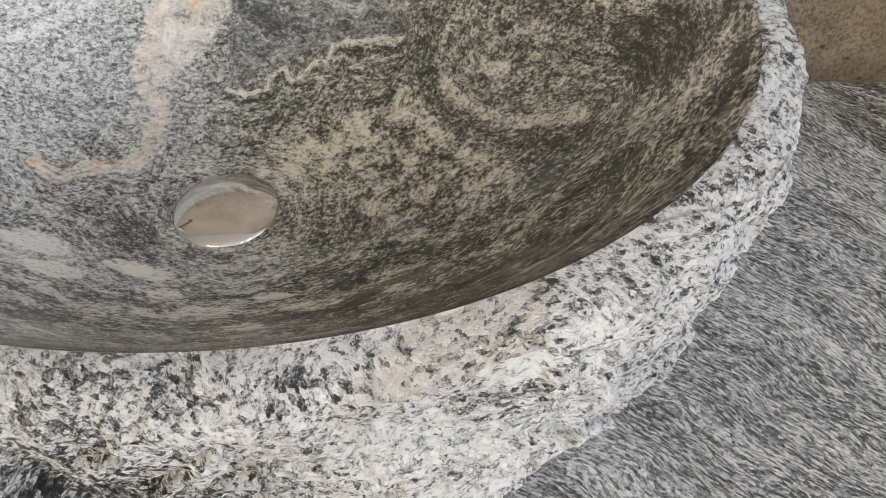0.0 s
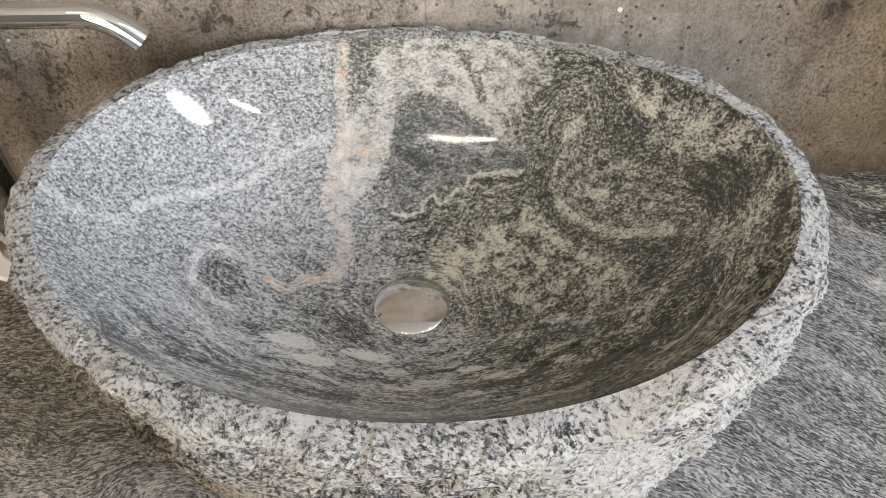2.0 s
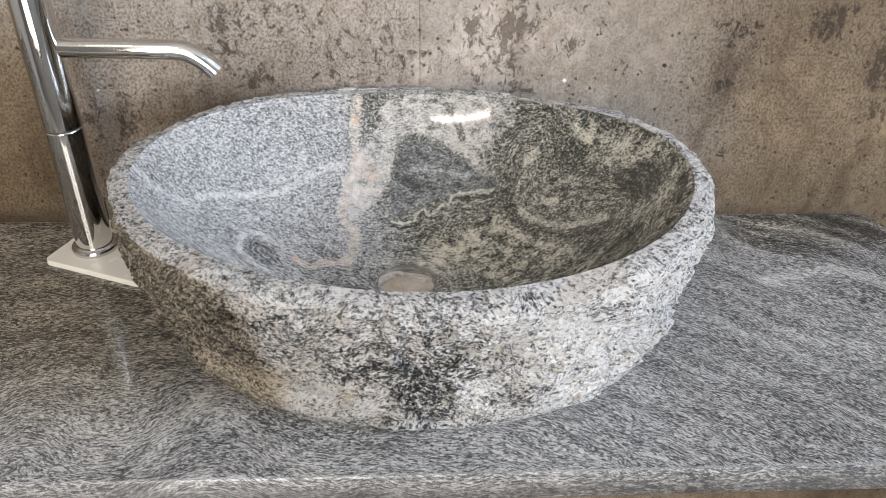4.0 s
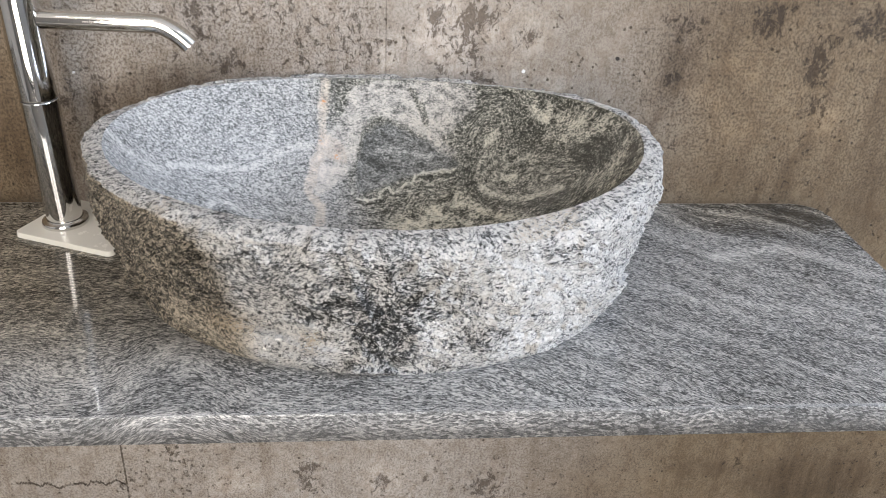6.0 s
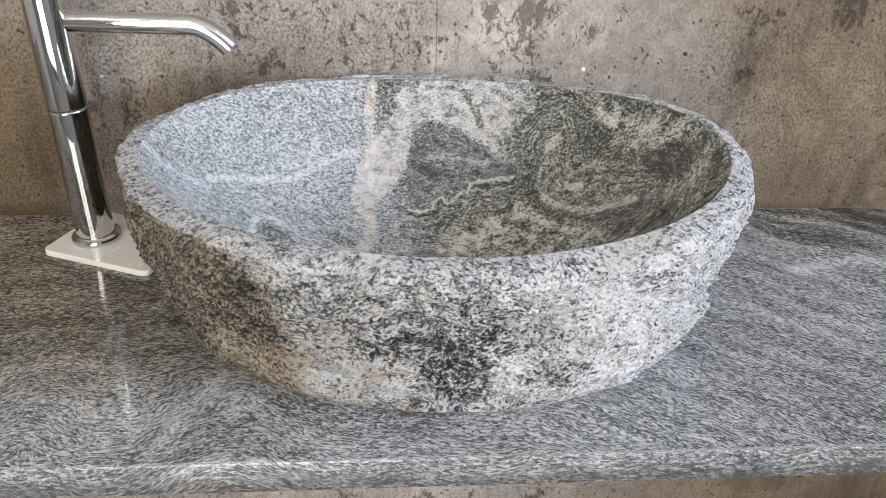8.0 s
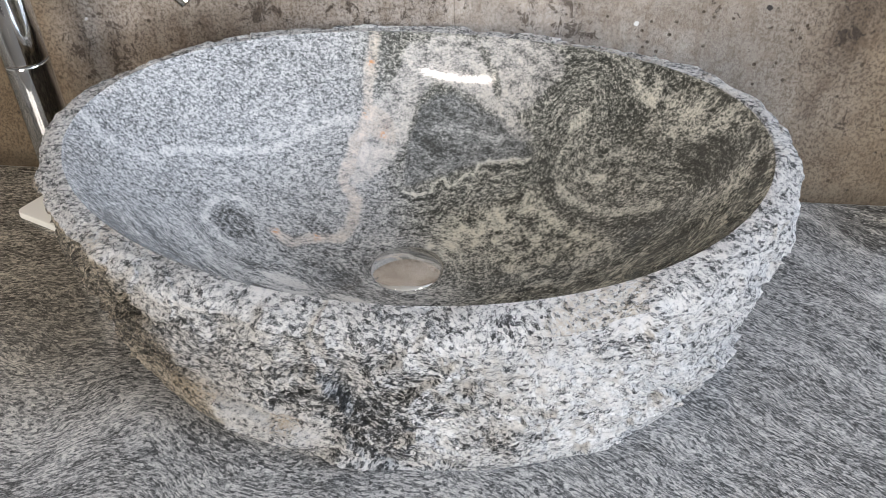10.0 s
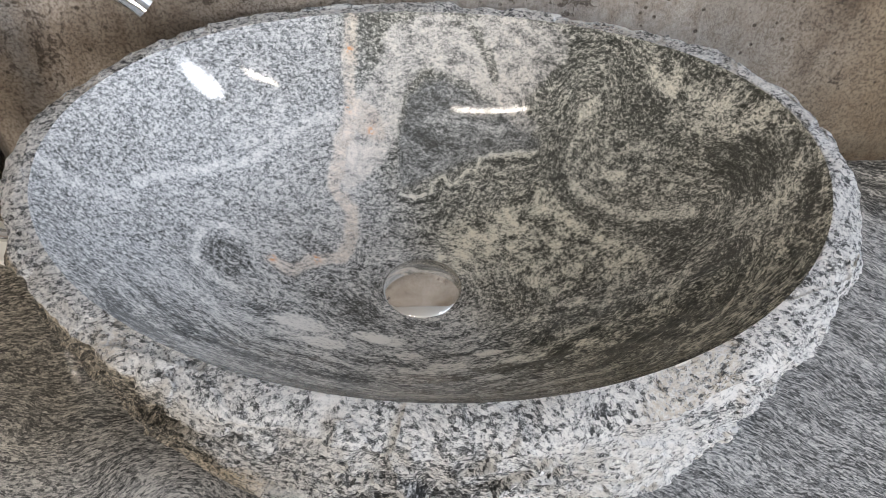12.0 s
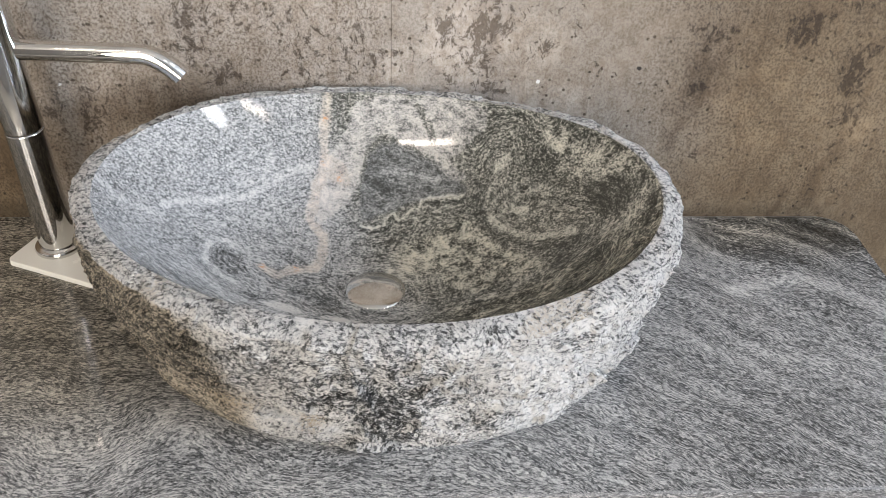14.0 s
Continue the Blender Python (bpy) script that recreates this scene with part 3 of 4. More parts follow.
    ob = sheet("slab", pts, len(lines), cols, SLAB, counter, "", False, dict(grain=grain, tone=tone, warm=np.clip(warm + 0.1, 0, 1), edge=np.clip(edge, 0, 1)))
    bm = bmesh.new()
    bm.from_mesh(ob.data)
    bmesh.ops.remove_doubles(bm, verts=bm.verts[:], dist=0.00005)
    bmesh.ops.holes_fill(bm, edges=[e for e in bm.edges if e.is_boundary], sides=0)
    bmesh.ops.recalc_face_normals(bm, faces=bm.faces[:])
    for f in bm.faces:
        f.smooth = len(f.verts) == 4
    bm.to_mesh(ob.data)
    bm.free()
    for bx in (-0.85, 0.25):
        z = COUNTER - THICK - 0.0005
        arm = joined(box_bm(bx - 0.02, bx + 0.02, -0.36, -0.007, z - 0.008, z, 0.001), box_bm(bx - 0.02, bx + 0.02, -0.007, -0.001, z - 0.14, z, 0.001))
        part("bracket", arm, STEEL, counter, "flat dark steel bracket")
    tagged(counter, "polished grey gneiss counter slab with wavy streaks", "counter")


counter_slab()


# ---- stone basin ----
INNER = (0.003, -0.2412, 0.298, 0.2145)
OUTER = (0.001, -0.2475, 0.317, 0.2355)
BASE = (0.004, -0.242, 0.280, 0.215)
FLOOR_Z, POWER = 0.876, 2.3


def rim_height(th):
    return 1.023 + 0.006 * np.sin(th) + 0.006 * np.cos(th) + 0.005 * np.cos(2 * th) + 0.002 * np.sin(3 * th + 1.0)


def oval(e, th, k=0.045, swell=0.0):
    f = 1 - k * np.sin(2 * th) + swell * np.exp(-((th - 0.8) / 0.45) ** 2)
    return e[0] + e[2] * f * np.cos(th), e[1] + e[3] * f * np.sin(th)


def basin():
    thing = new("stone_basin")
    thing.location = (0, 0, 0)
    cols = 1080
    th = np.linspace(0, math.tau, cols, endpoint=False)
    edge = rim_height(th)
    ix, iy = oval(INNER, th)

    # inside
    rho = np.concatenate([[0.085], np.linspace(0.10, 1.0, 215)])
    dx, dy = 0.0, -0.241
    ease = (1 - rho)[:, None]
    x = INNER[0] + (ix - INNER[0]) * rho[:, None] + (dx - INNER[0]) * ease
    y = INNER[1] + (iy - INNER[1]) * rho[:, None] + (dy - INNER[1]) * ease
    z = FLOOR_Z + (edge - FLOOR_Z) * rho[:, None] ** POWER
    z[0] -= 0.02
    pts = np.stack([x, y, z], -1)
    sheet("bowl", pts, len(rho), cols, BOWL, thing, "polished grey-green inside with folded pale bands", True, bowl_fields(pts, np.repeat(rho, cols)))

    # hewn rim and outside
    ox, oy = oval(OUTER, th, 0.05, 0.045)
    bx, by = oval(BASE, th, 0.035)
    chip = fbm(np.stack([np.cos(th) * 0.33, np.sin(th) * 0.24, 0 * th], -1), 26.0, 4, 4.0) * 0.0055
    ring = []
    weight = []
    for k in np.linspace(0, 1, 26):
        lip = chip * k
        ring.append(np.stack([ix + (ox - ix) * k + np.cos(th) * lip, iy + (oy - iy) * k + np.sin(th) * lip, edge - (0.0045 - 0.0035 * np.sin(th)) * k ** 2], -1))
        weight.append(np.full(cols, 0.0 if k == 0 else min(1, 0.35 + k)))
    for k in np.linspace(0, 1, 90)[1:]:
        bulge = 1 - k ** 1.6
        px, py = bx + (ox - bx) * bulge, by + (oy - by) * bulge
        lip = chip * max(0, 1 - 3 * k)
        ring.append(np.stack([px + np.cos(th) * lip, py + np.sin(th) * lip, (edge - 0.0045 + 0.0035 * np.sin(th)) + (COUNTER - edge + 0.0045 - 0.0035 * np.sin(th)) * k], -1))
        weight.append(np.full(cols, min(1.0, 0.45 + 5 * k) if k < 0.93 else (1 - k) / 0.07))
    pts = np.array(ring)
    w = np.array(weight).ravel()
    flat = pts.reshape(-1, 3)
    rows = len(ring)
    outward = np.tile(np.stack([np.cos(th), np.sin(th), 0 * th], -1), (rows, 1))
    top = np.repeat(np.arange(rows) < 26, cols)
    outward[top] = (0, 0, 1)
    def chips(scale, seed):
        """Flat flakes: every cell is a small tilted plane."""
        out = np.empty(len(flat))
        for i, (px, py, pz) in enumerate(flat.tolist()):
            q = Vector((px * scale + seed, py * scale, pz * scale * 1.35))
            centre = noise.voronoi(q)[1][0]
            a = math.sin(centre.x * 12.9898 + centre.y * 78.233 + centre.z * 37.719) * 43758.5453
            b = math.sin(centre.x * 39.346 + centre.y * 11.135 + centre.z * 83.155) * 24634.6345
            a, b = a - math.floor(a) - 0.5, b - math.floor(b) - 0.5
            d = q - centre
            out[i] = 0.5 * a + (d.x + d.y) * b * 1.1 + d.z * a * 1.4
        return out

    rough = 0.0150 * chips(13.0, 3.1) + 0.0085 * chips(36.0, 8.7) + 0.0026 * chips(110.0, 5.3) + 0.0030 * fbm(flat, 22.0, 3, 1.0) + 0.0014 * fbm(flat, 160.0, 3, 2.0)
    amount = np.where(top, 0.32, 1.0) * w
    moved = flat + outward * (rough * amount)[:, None]
    moved[:, 2] = np.maximum(moved[:, 2], COUNTER)
    shape = moved.reshape(rows, cols, 3)
    sheet("hewn_shell", shape, rows, cols, HEWN, thing, "rough hewn white, grey and black outside", True, shell_fields(flat, top), False)
    tagged(thing, "oval gneiss vessel basin with a hewn outside, on the counter", "basin")


def bowl_fields(pts, rho):
    """Where the bowl's stone is pale, dark, warm or pink, with some light and shade painted in, and how its grain is
    drawn out.
    """
    flat = pts.reshape(-1, 3)
    x0, y0 = flat[:, 0], flat[:, 1]
    w1, w2 = fbm(flat, 16.0, 3, 1.0), fbm(flat, 16.0, 3, 7.0)
    v1, v2 = fbm(flat, 75.0, 3, 3.0), fbm(flat, 75.0, 3, 8.0)
    x, y = x0 + 0.0030 * w1 + 0.0026 * v1, y0 + 0.0030 * w2 + 0.0026 * v2

    def line(width, *points):
        return 1 - smoothstep(0.45 * width, 1.15 * width, near_line(x, y, points))

    def patch(cx, cy, rx, ry, turn=0.0):
        return smoothstep(0.22, 0.55, spot(x, y, cx, cy, rx, ry, turn))

    vein = ((-0.062, -0.028), (-0.062, -0.046), (-0.067, -0.062), (-0.065, -0.080), (-0.075, -0.107), (-0.080, -0.141), (-0.064, -0.160), (-0.065, -0.185), (-0.071, -0.208), (-0.093, -0.214), (-0.114, -0.233), (-0.131, -0.224))
    hood_in = ((-0.048, -0.118), (-0.020, -0.103), (-0.004, -0.073), (0.007, -0.059), (0.038, -0.057), (0.070, -0.072), (0.088, -0.093))
    thread = ((-0.02, -0.144), (-0.005, -0.146), (0.009, -0.145), (0.013, -0.134), (0.023, -0.129), (0.028, -0.138), (0.038, -0.136), (0.044, -0.127), (0.055, -0.13), (0.058, -0.119), (0.068, -0.118), (0.086, -0.123), (0.106, -0.129))
    ring = ((0.152, -0.114), (0.139, -0.126), (0.137, -0.146), (0.143, -0.166), (0.158, -0.186), (0.184, -0.207), (0.226, -0.238))
    fold = ((-0.144, -0.273), (-0.168, -0.265), (-0.190, -0.247), (-0.191, -0.227), (-0.186, -0.209), (-0.170, -0.201), (-0.156, -0.208))

    # bands follow the folded veins close to them, and the bowl's contour along the front
    guide = np.minimum.reduce([near_line(x, y, g) for g in (vein, hood_in, thread, ring, fold)])
    pull = np.exp(-guide / 0.022)
    s = pull * guide * 1.2 + (1 - pull) * (0.24 * rho + 0.010 * w1 + 0.05 * x)
    back = smoothstep(-0.20, -0.12, y0 + 0.5 * np.abs(x0 - 0.05) - 0.02) * smoothstep(0.02, -0.06, x0)
    drawn = np.clip(1 - back, 0.15, 1) * smoothstep(-0.26, -0.10, x0 - 0.9 * (y0 + 0.243))
    core = area(x, y, ((-0.02, -0.137), (-0.021, -0.102), (-0.009, -0.07), (0.024, -0.061), (0.048, -0.074), (0.074, -0.085), (0.092, -0.104), (0.107, -0.117), (0.108, -0.127), (0.068, -0.117), (0.025, -0.126)))
    s = s * (1 - core) + core * (y + 0.30 * x + 0.004 * w1)
    drawn = drawn * (1 - 0.55 * spot(x0, y0, 0.185, -0.160, 0.055, 0.042, -25))
    drawn = np.clip(drawn + 0.9 * spot(x0, y0, -0.160, -0.238, 0.035, 0.032) + 0.9 * spot(x0, y0, -0.085, -0.235, 0.05, 0.030), 0, 1)
    bands = fbm(np.stack([x * 0.10, s, y * 0.10], -1), 120.0, 3, 2.0)
    broad = fbm(np.stack([x * 0.12, s, y * 0.12], -1), 38.0, 2, 5.0)
    right = smoothstep(-0.03, 0.05, x + 0.45 * (y + 0.2))

    # lit left side raised and shaded right side lowered in tone
    tone = 0.055 * (1 - right) - 0.100 * right + 0.03 * w1
    tone = tone + drawn * (0.13 * bands + 0.13 * broad * (1 - 0.75 * pull))
    # pale hood over the dark core, joined to the pink vein
    hood = area(x, y, ((-0.025, -0.031), (0.012, -0.029), (0.07, -0.034), (0.11, -0.048), (0.135, -0.063), (0.137, -0.077), (0.118, -0.084), (0.105, -0.087), (0.092, -0.087), (0.11, -0.113), (0.099, -0.113), (0.084, -0.099), (0.07, -0.081), (0.048, -0.071), (0.024, -0.058), (0.002, -0.055), (-0.013, -0.068), (-0.023, -0.1), (-0.043, -0.128), (-0.068, -0.142), (-0.076, -0.122), (-0.073, -0.089), (-0.053, -0.069), (-0.039, -0.052)), 0.003)
    hood = hood * (1 - 0.8 * line(0.004, (0.053, -0.039), (0.063, -0.052), (0.074, -0.071)))
    tone = tone + 0.23 * hood * np.clip(0.85 + 0.8 * v1, 0, 1.25)
    tone = tone - 0.05 * patch(-0.043, -0.038, 0.010, 0.016, 30) * (1 - hood)
    tone = tone - 0.02 * core * (1 - hood)
    drawn = drawn * (1 - 0.85 * hood) * (1 - 0.35 * core)
    pink = np.maximum(line(0.0080, *vein), patch(-0.052, -0.088, 0.010, 0.020, 60))
    tone = tone + 0.18 * pink * (1 - 0.85 * hood) * np.clip(0.9 + 0.8 * v1, 0, 1.3)
    drawn = drawn * (1 - 0.85 * pink)
    tone = tone + 0.30 * line(0.0019, *thread) + 0.12 * line(0.0018, *[(a - 0.002, b - 0.009) for a, b in thread]) - 0.12 * line(0.0024, *[(a, b - 0.005) for a, b in thread])
    # sandy patch above the drain
    sand = area(x, y, ((0.013, -0.196), (0.037, -0.167), (0.071, -0.161), (0.098, -0.147), (0.124, -0.162), (0.141, -0.194), (0.169, -0.22), (0.19, -0.253), (0.193, -0.275), (0.158, -0.264), (0.121, -0.268), (0.09, -0.245), (0.068, -0.216), (0.045, -0.217), (0.021, -0.238)), 0.007)
    tone = tone + 0.22 * sand * np.clip(0.60 + 1.6 * v2 + 0.8 * w1, 0, 1.4)
    # eye: pale ring round a speckled heart, dark hollows beside it
    heart = area(x, y, ((0.153, -0.129), (0.181, -0.134), (0.214, -0.167), (0.226, -0.197), (0.214, -0.211), (0.181, -0.196), (0.155, -0.174), (0.14, -0.147)), 0.008)
    tone = tone + heart * (0.05 + 0.07 * np.sin(np.hypot((x - 0.176) / 1.35, (y + 0.170) / 0.9) * 420 + 2.5 * w2))
    tone = tone + 0.22 * line(0.0050, (0.14, -0.166), (0.152, -0.181), (0.171, -0.2), (0.196, -0.219), (0.223, -0.235)) + 0.15 * line(0.0035, (0.149, -0.124), (0.138, -0.135), (0.134, -0.152), (0.14, -0.166)) + 0.24 * line(0.006, (0.151, -0.115), (0.164, -0.113)) + 0.26 * line(0.005, (0.166, -0.165), (0.179, -0.176))
    tone = tone - 0.08 * line(0.011, (0.126, -0.126), (0.125, -0.151), (0.138, -0.179), (0.163, -0.209), (0.197, -0.236), (0.23, -0.258)) - 0.09 * area(x, y, ((0.175, -0.114), (0.204, -0.121), (0.224, -0.154), (0.218, -0.169), (0.189, -0.148)), 0.008)
    # cream bands near the edge, black strip above them, dark lens and olive hollow below
    cream = np.maximum(line(0.0095, (0.213, -0.115), (0.227, -0.135), (0.249, -0.16), (0.271, -0.186), (0.291, -0.21)), 0.7 * line(0.006, (0.22, -0.149), (0.242, -0.173), (0.26, -0.191)))
    tone = tone + 0.25 * cream * np.clip(0.7 + 1.2 * v1, 0, 1.3) - 0.15 * line(0.006, (0.217, -0.111), (0.244, -0.142), (0.272, -0.179), (0.293, -0.208))
    lens = area(x, y, ((0.243, -0.184), (0.271, -0.202), (0.293, -0.229), (0.293, -0.24), (0.275, -0.256), (0.257, -0.248), (0.243, -0.22)), 0.006)
    tone = tone - 0.15 * lens - 0.12 * line(0.007, (0.296, -0.269), (0.29, -0.287), (0.279, -0.297)) + 0.10 * line(0.012, (0.294, -0.253), (0.275, -0.27), (0.25, -0.271), (0.228, -0.269)) * np.clip(0.7 + 1.2 * v1, 0, 1.3)
    tone = tone - 0.06 * area(x, y, ((0.205, -0.242), (0.247, -0.271), (0.249, -0.303), (0.214, -0.296), (0.19, -0.256)), 0.012)
    # pale wisps and the small fold on the lighter side
    wisp = np.maximum.reduce([0.9 * line(0.0048, (-0.237, -0.197), (-0.220, -0.176), (-0.200, -0.163), (-0.163, -0.143), (-0.129, -0.116), (-0.101, -0.094), (-0.079, -0.086)), 0.5 * line(0.005, (-0.131, -0.077), (-0.128, -0.093), (-0.139, -0.110), (-0.162, -0.128)), 0.7 * line(0.007, (-0.295, -0.221), (-0.283, -0.226), (-0.265, -0.225), (-0.244, -0.213)), 1.2 * line(0.0045, *fold), 1.3 * patch(-0.160, -0.207, 0.008, 0.006)])
    tone = tone + 0.16 * wisp * np.clip(0.8 + 0.8 * v1, 0, 1.3) - 0.13 * patch(-0.166, -0.236, 0.020, 0.020)
    tone = tone - 0.12 * patch(-0.098, -0.200, 0.020, 0.010, -20)
    # front darkened by shade put into the tone, with pale flecks
    low = smoothstep(-0.28, -0.36, y0 - 0.12 * x0)
    drawn = drawn * (1 + 0.45 * low)
    tone = tone + 0.12 * bands * low - 0.05 * low - 0.16 * patch(-0.130, -0.285, 0.018, 0.006, -5) - 0.20 * patch(-0.055, -0.374, 0.030, 0.008, -4) - 0.14 * patch(-0.050, -0.268, 0.014, 0.018)
    for fx, fy, r in ((-0.028, -0.307, 0.008), (-0.042, -0.303, 0.008), (-0.103, -0.293, 0.013), (-0.003, -0.353, 0.008), (0.019, -0.347, 0.008), (0.080, -0.346, 0.009), (0.048, -0.369, 0.007), (0.127, -0.281, 0.007), (-0.078, -0.318, 0.010), (0.126, -0.339, 0.006), (-0.010, -0.330, 0.006), (0.050, -0.330, 0.006)):
        tone = tone + 0.30 * patch(fx, fy, r * 1.9, r * 0.8, -8)
    tone = tone + 0.14 * line(0.004, (0.070, -0.320), (0.129, -0.317), (0.181, -0.329)) + 0.12 * line(0.004, (0.065, -0.288), (0.142, -0.294), (0.190, -0.299))
    rust = np.maximum.reduce([spot(x, y, fx, fy, 0.0032, 0.0034) for fx, fy in ((-0.066, -0.080), (-0.047, -0.095), (-0.131, -0.223), (-0.062, -0.046), (-0.093, -0.214))])
    # warm tint of the shaded right and front, painted in
    warm = np.clip(0.75 * right + 0.15 * sand + 0.2 * low, 0, 1) * (1 - 0.8 * core) * (1 - 0.7 * hood)
    grain = np.stack([x0 * (1 - 0.25 * low), y0, flat[:, 2]], -1)
    return dict(tone=1.05 * tone, warm=warm, pink=np.clip(pink + 0.45 * hood, 0, 1), rust=np.clip(1.2 * rust, 0, 1), grain=grain, drawn=drawn, calm=np.clip(0.8 * hood + 0.6 * pink + 1.3 * core + 0.9 * lens + 0.45 * (1 - right), 0, 1.4), flow=np.stack([x * 0.42, y * 0.42, s], -1))


def shell_fields(flat, top):
    x, y, z = flat.T
    w1, w2 = fbm(flat, 11.0, 3, 6.0), fbm(flat, 30.0, 3, 9.0)
    h = (z - COUNTER) / 0.17
    front = smoothstep(-0.20, -0.32, y)
    # weathered brown skin on one end, its border slanting down towards the middle
    skin = smoothstep(-0.115, -0.165, x + 0.055 * (h - 0.4) * 1.0 + 0.02 * w1 + 0.006 * w2) * np.where(top, 0.0, 1.0)
    u, v = x + 0.010 * w1 + 0.008 * w2, z + 0.006 * w1 + 0.006 * w2
    def face(corners, soft=0.008):
        return area(u, v, corners, soft) * front * np.where(top, 0, 1)

    black = np.maximum.reduce([face(((-0.016, 0.927), (0.011, 0.949), (0.041, 0.929), (0.053, 0.885), (0.039, 0.863), (0.011, 0.865), (-0.011, 0.888))), 0.75 * face(((-0.067, 0.944), (-0.015, 0.959), (0.011, 0.945), (-0.016, 0.927), (-0.06, 0.923)), 0.005), 0.8 * face(((0.18, 1.011), (0.2, 0.998), (0.194, 0.972), (0.174, 0.986)), 0.006), 0.7 * face(((0.073, 0.903), (0.101, 0.91), (0.134, 0.905), (0.133, 0.88), (0.091, 0.879)), 0.006), 0.55 * face(((0.012, 0.989), (0.049, 0.975), (0.072, 0.93), (0.05, 0.925), (0.017, 0.956)))])
    white = np.maximum.reduce([face(((-0.101, 0.9), (-0.06, 0.919), (-0.022, 0.911), (-0.012, 0.872), (-0.041, 0.853), (-0.1, 0.847))), 0.8 * face(((0.027, 1.008), (0.101, 1.015), (0.183, 0.983), (0.23, 0.94), (0.222, 0.873), (0.162, 0.854), (0.086, 0.858), (0.061, 0.916), (0.106, 0.932), (0.059, 0.974)), 0.012), 0.6 * face(((-0.009, 1.008), (0.027, 1.002), (0.049, 0.975), (0.017, 0.989)))])
    grey = face(((-0.135, 0.978), (-0.077, 0.99), (0.012, 0.989), (0.011, 0.949), (-0.059, 0.934), (-0.098, 0.931), (-0.136, 0.951)), 0.012)
    tan = face(((-0.229, 0.882), (-0.196, 0.908), (-0.141, 0.904), (-0.101, 0.9), (-0.106, 0.842), (-0.148, 0.851), (-0.198, 0.859)), 0.006)
    tone = -0.21 * skin + 0.06 * w1 + 0.10 * tan
    tone = tone - 0.27 * black + 0.12 * white - 0.09 * grey
    # rim a little paler; right end brightened, window light put into its tone
    tone = tone + np.where(top, 0.04, 0.0) + 0.16 * smoothstep(0.05, 0.16, x + 0.03 * w1) * np.where(top, 0.5, 1.0)
    tone = tone + np.where(top, 0.6, 0) * spot(x, y, -0.060, -0.452, 0.008, 0.005)
    rust = 0.8 * spot(x, z, -0.135, 0.895, 0.025, 0.015) * front + 0.9 * spot(x, z, -0.06, 0.892, 0.012, 0.012) * front + 0.5 * np.where(top, smoothstep(0.35, 0.75, w1), 0)
    lip = np.where(top, 0, smoothstep(0.88, 0.98, h)) * smoothstep(0.05, -0.15, x)
    return dict(skin=np.clip(skin + np.where(top, 0.45, 0.0) * smoothstep(0.15, -0.05, x) + 0.55 * smoothstep(0.02, -0.10, x) * np.where(top, 0, 1), 0, 1), tone=tone + 0.18 * lip, warm=np.clip(0.95 * skin + 0.16 + 0.25 * lip, 0, 1), rust=np.clip(rust + 0.5 * lip, 0, 1))


basin()


# ---- drain ----
def drain():
    d = new("pop_up_drain")
    d.location = (0.0, -0.2415, FLOOR_Z)
    k = 1.07
    part("cap", lathe_bm([(k * r, z) for r, z in [(0, 0.0092), (0.006, 0.0090), (0.011, 0.0086), (0.016, 0.0078), (0.021, 0.0067), (0.025, 0.0055), (0.028, 0.0044), (0.0305, 0.0033), (0.0318, 0.0026), (0.0325, 0.0018), (0.0325, 0.0008), (0, 0.0008)]], 96), DARK_CHROME, d, "polished domed chrome cap")
    part("gasket", lathe_bm([(k * r, z) for r, z in [(0.0, -0.0015), (0.031, -0.0015), (0.0335, -0.0005), (0.0335, 0.0004), (0.030, 0.0007), (0, 0.0007)]], 64), GASKET, d)
    part("tailpiece", lathe_bm([(0.0, -0.02), (0.02, -0.02), (0.02, -0.0016), (0.0, -0.0016)], 32), CHROME, d)
    tagged(d, "round chrome pop-up drain in the basin's floor", "drain")


drain()


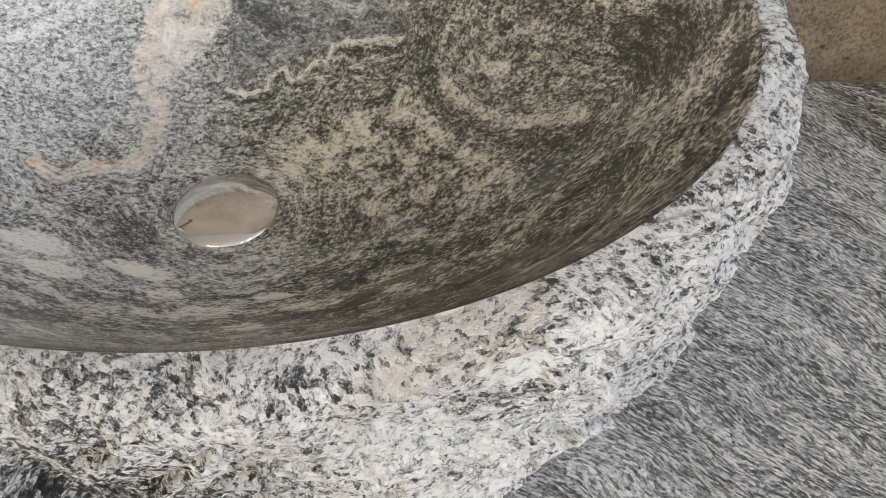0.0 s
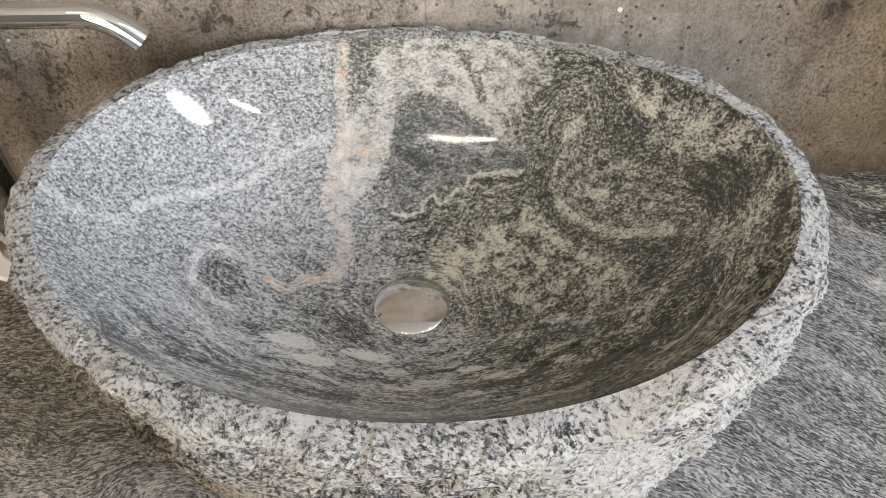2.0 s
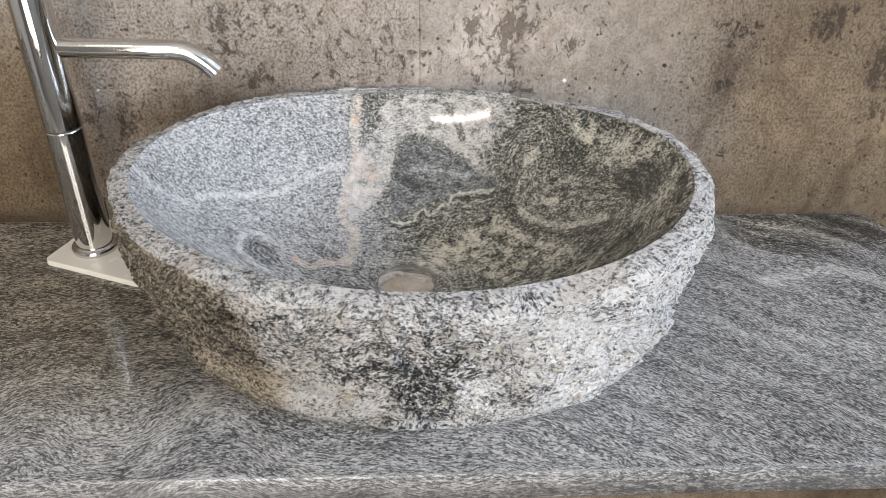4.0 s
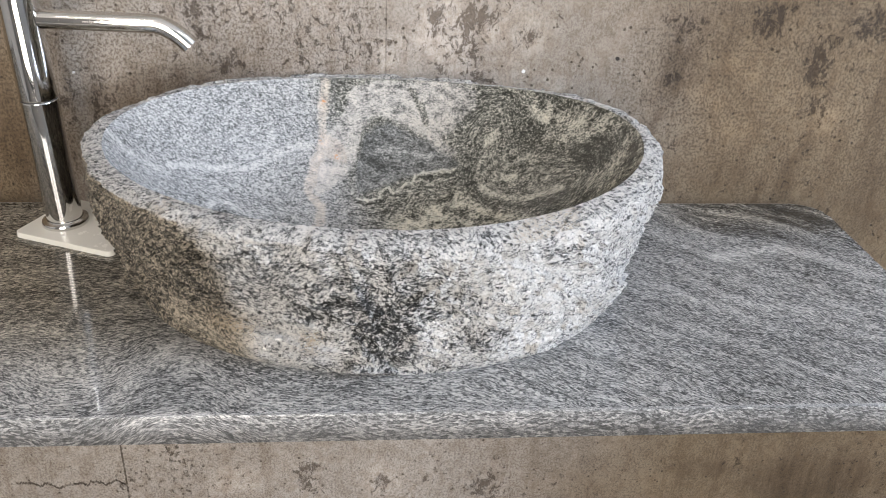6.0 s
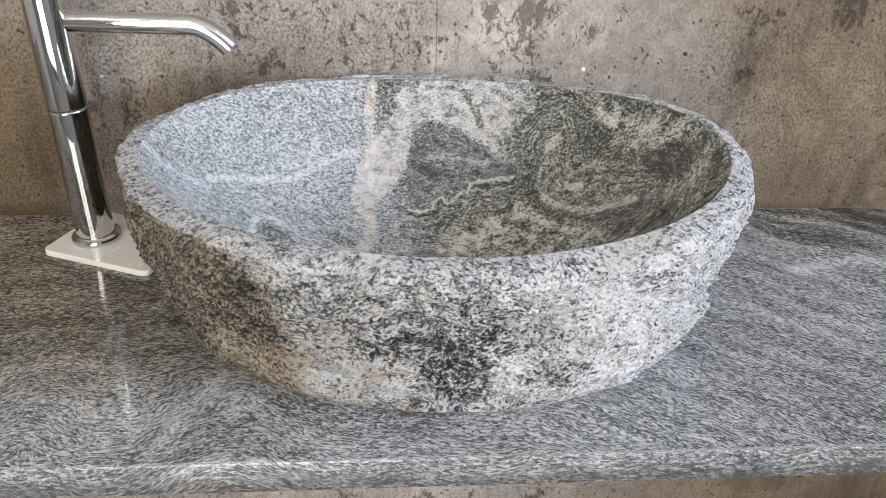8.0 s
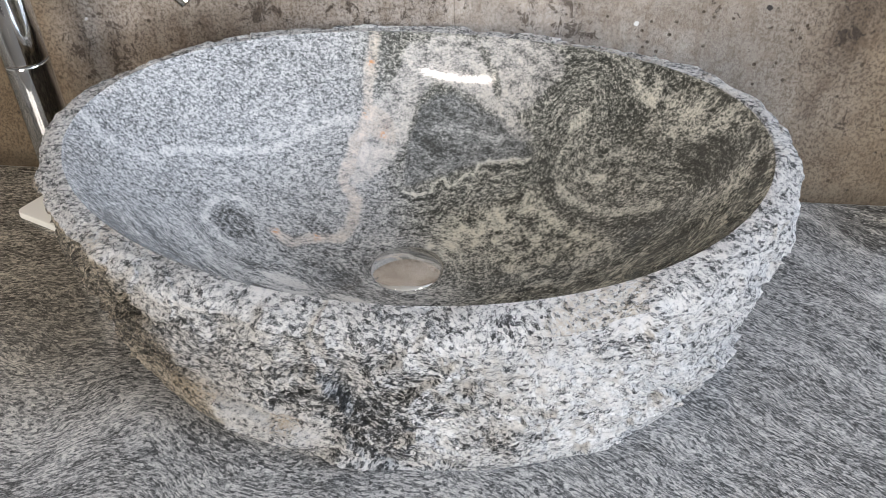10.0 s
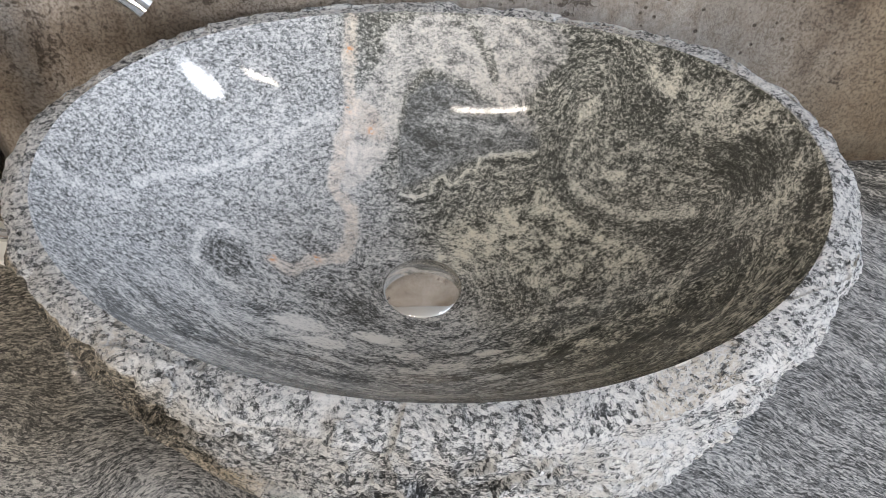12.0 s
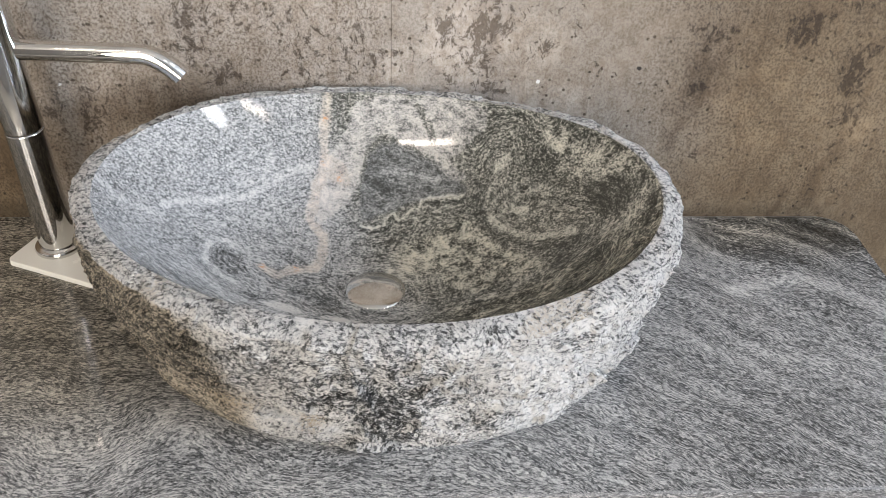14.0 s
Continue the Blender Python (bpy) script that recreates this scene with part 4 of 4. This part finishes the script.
# ---- tap and its plate ----
def tap_plate():
    bm = box_bm(-0.072, 0.072, -0.055, 0.055, 0, 0.007, 0.0)
    bmesh.ops.bevel(bm, geom=[e for e in bm.edges if abs((e.verts[0].co - e.verts[1].co).z) > 0.005], offset=0.008, segments=5, affect="EDGES", profile=0.5)
    bmesh.ops.bevel(bm, geom=[e for e in bm.edges if all(v.co.z > 0.0069 for v in e.verts)], offset=0.001, segments=2, affect="EDGES", profile=0.5)
    ob = part("tap_plate", bm, WHITE, None, "", False)
    ob.matrix_world = pose(-0.3625, -0.130, COUNTER, 0, 0, -23)
    tagged(ob, "white acrylic plate under the tap, on the counter", "plate")


def tap():
    t = new("basin_tap")
    t.matrix_world = pose(-0.394, -0.124, COUNTER + 0.007, 0, -1.9, 0)
    part("base_ring", lathe_bm([(0, 0), (0.0285, 0), (0.0290, 0.001), (0.0290, 0.0045), (0.0280, 0.0062), (0.0245, 0.0072), (0.0232, 0.0085), (0, 0.0085)], 72), CHROME, t)
    part("lower_body", lathe_bm([(0, 0.0086), (0.0222, 0.0086), (0.0222, 0.0100), (0.0222, 0.1640), (0.0222, 0.1650), (0.0217, 0.1658), (0, 0.1658)], 72), CHROME, t)
    part("joint", lathe_bm([(0.0, 0.1659), (0.0212, 0.1659), (0.0212, 0.1671), (0.0, 0.1671)], 72), STEEL, t)
    part("upper_body", lathe_bm([(0, 0.1672), (0.0217, 0.1672), (0.0222, 0.1680), (0.0222, 0.1690), (0.0222, 0.3365), (0.0222, 0.338), (0.0205, 0.342), (0, 0.343)], 72), CHROME, t)
    a = Vector((0.012, 0.0, 0.262))
    b = Vector((0.158, -0.001, 0.254))
    c = Vector((0.1885, -0.002, 0.228))
    way = (b - a).normalized()
    path = [a + (b - way * 0.012 - a) * k / 8 for k in range(9)]
    p0, p1, p2 = path[-1], b + way * 0.008, c
    path += [p0 * (1 - u) ** 2 + p1 * 2 * u * (1 - u) + p2 * u * u for u in (k / 14 for k in range(1, 15))]
    spout = part("spout", tube_bm(path, 0.0112, 48, 0.0085), CHROME, t)
    tip = path[-1] - (path[-1] - path[-2]).normalized() * 0.004
    aer = part("aerator", lathe_bm([(0, -0.002), (0.0084, -0.002), (0.0084, 0.002), (0, 0.002)], 32), STEEL, spout, "dark aerator mesh")
    aer.location = tip
    aer.rotation_mode = "QUATERNION"
    aer.rotation_quaternion = (path[-1] - path[-2]).to_track_quat("Z", "Y")
    tagged(t, "tall chrome basin tap with a bent spout", "tap")


tap_plate()
tap()
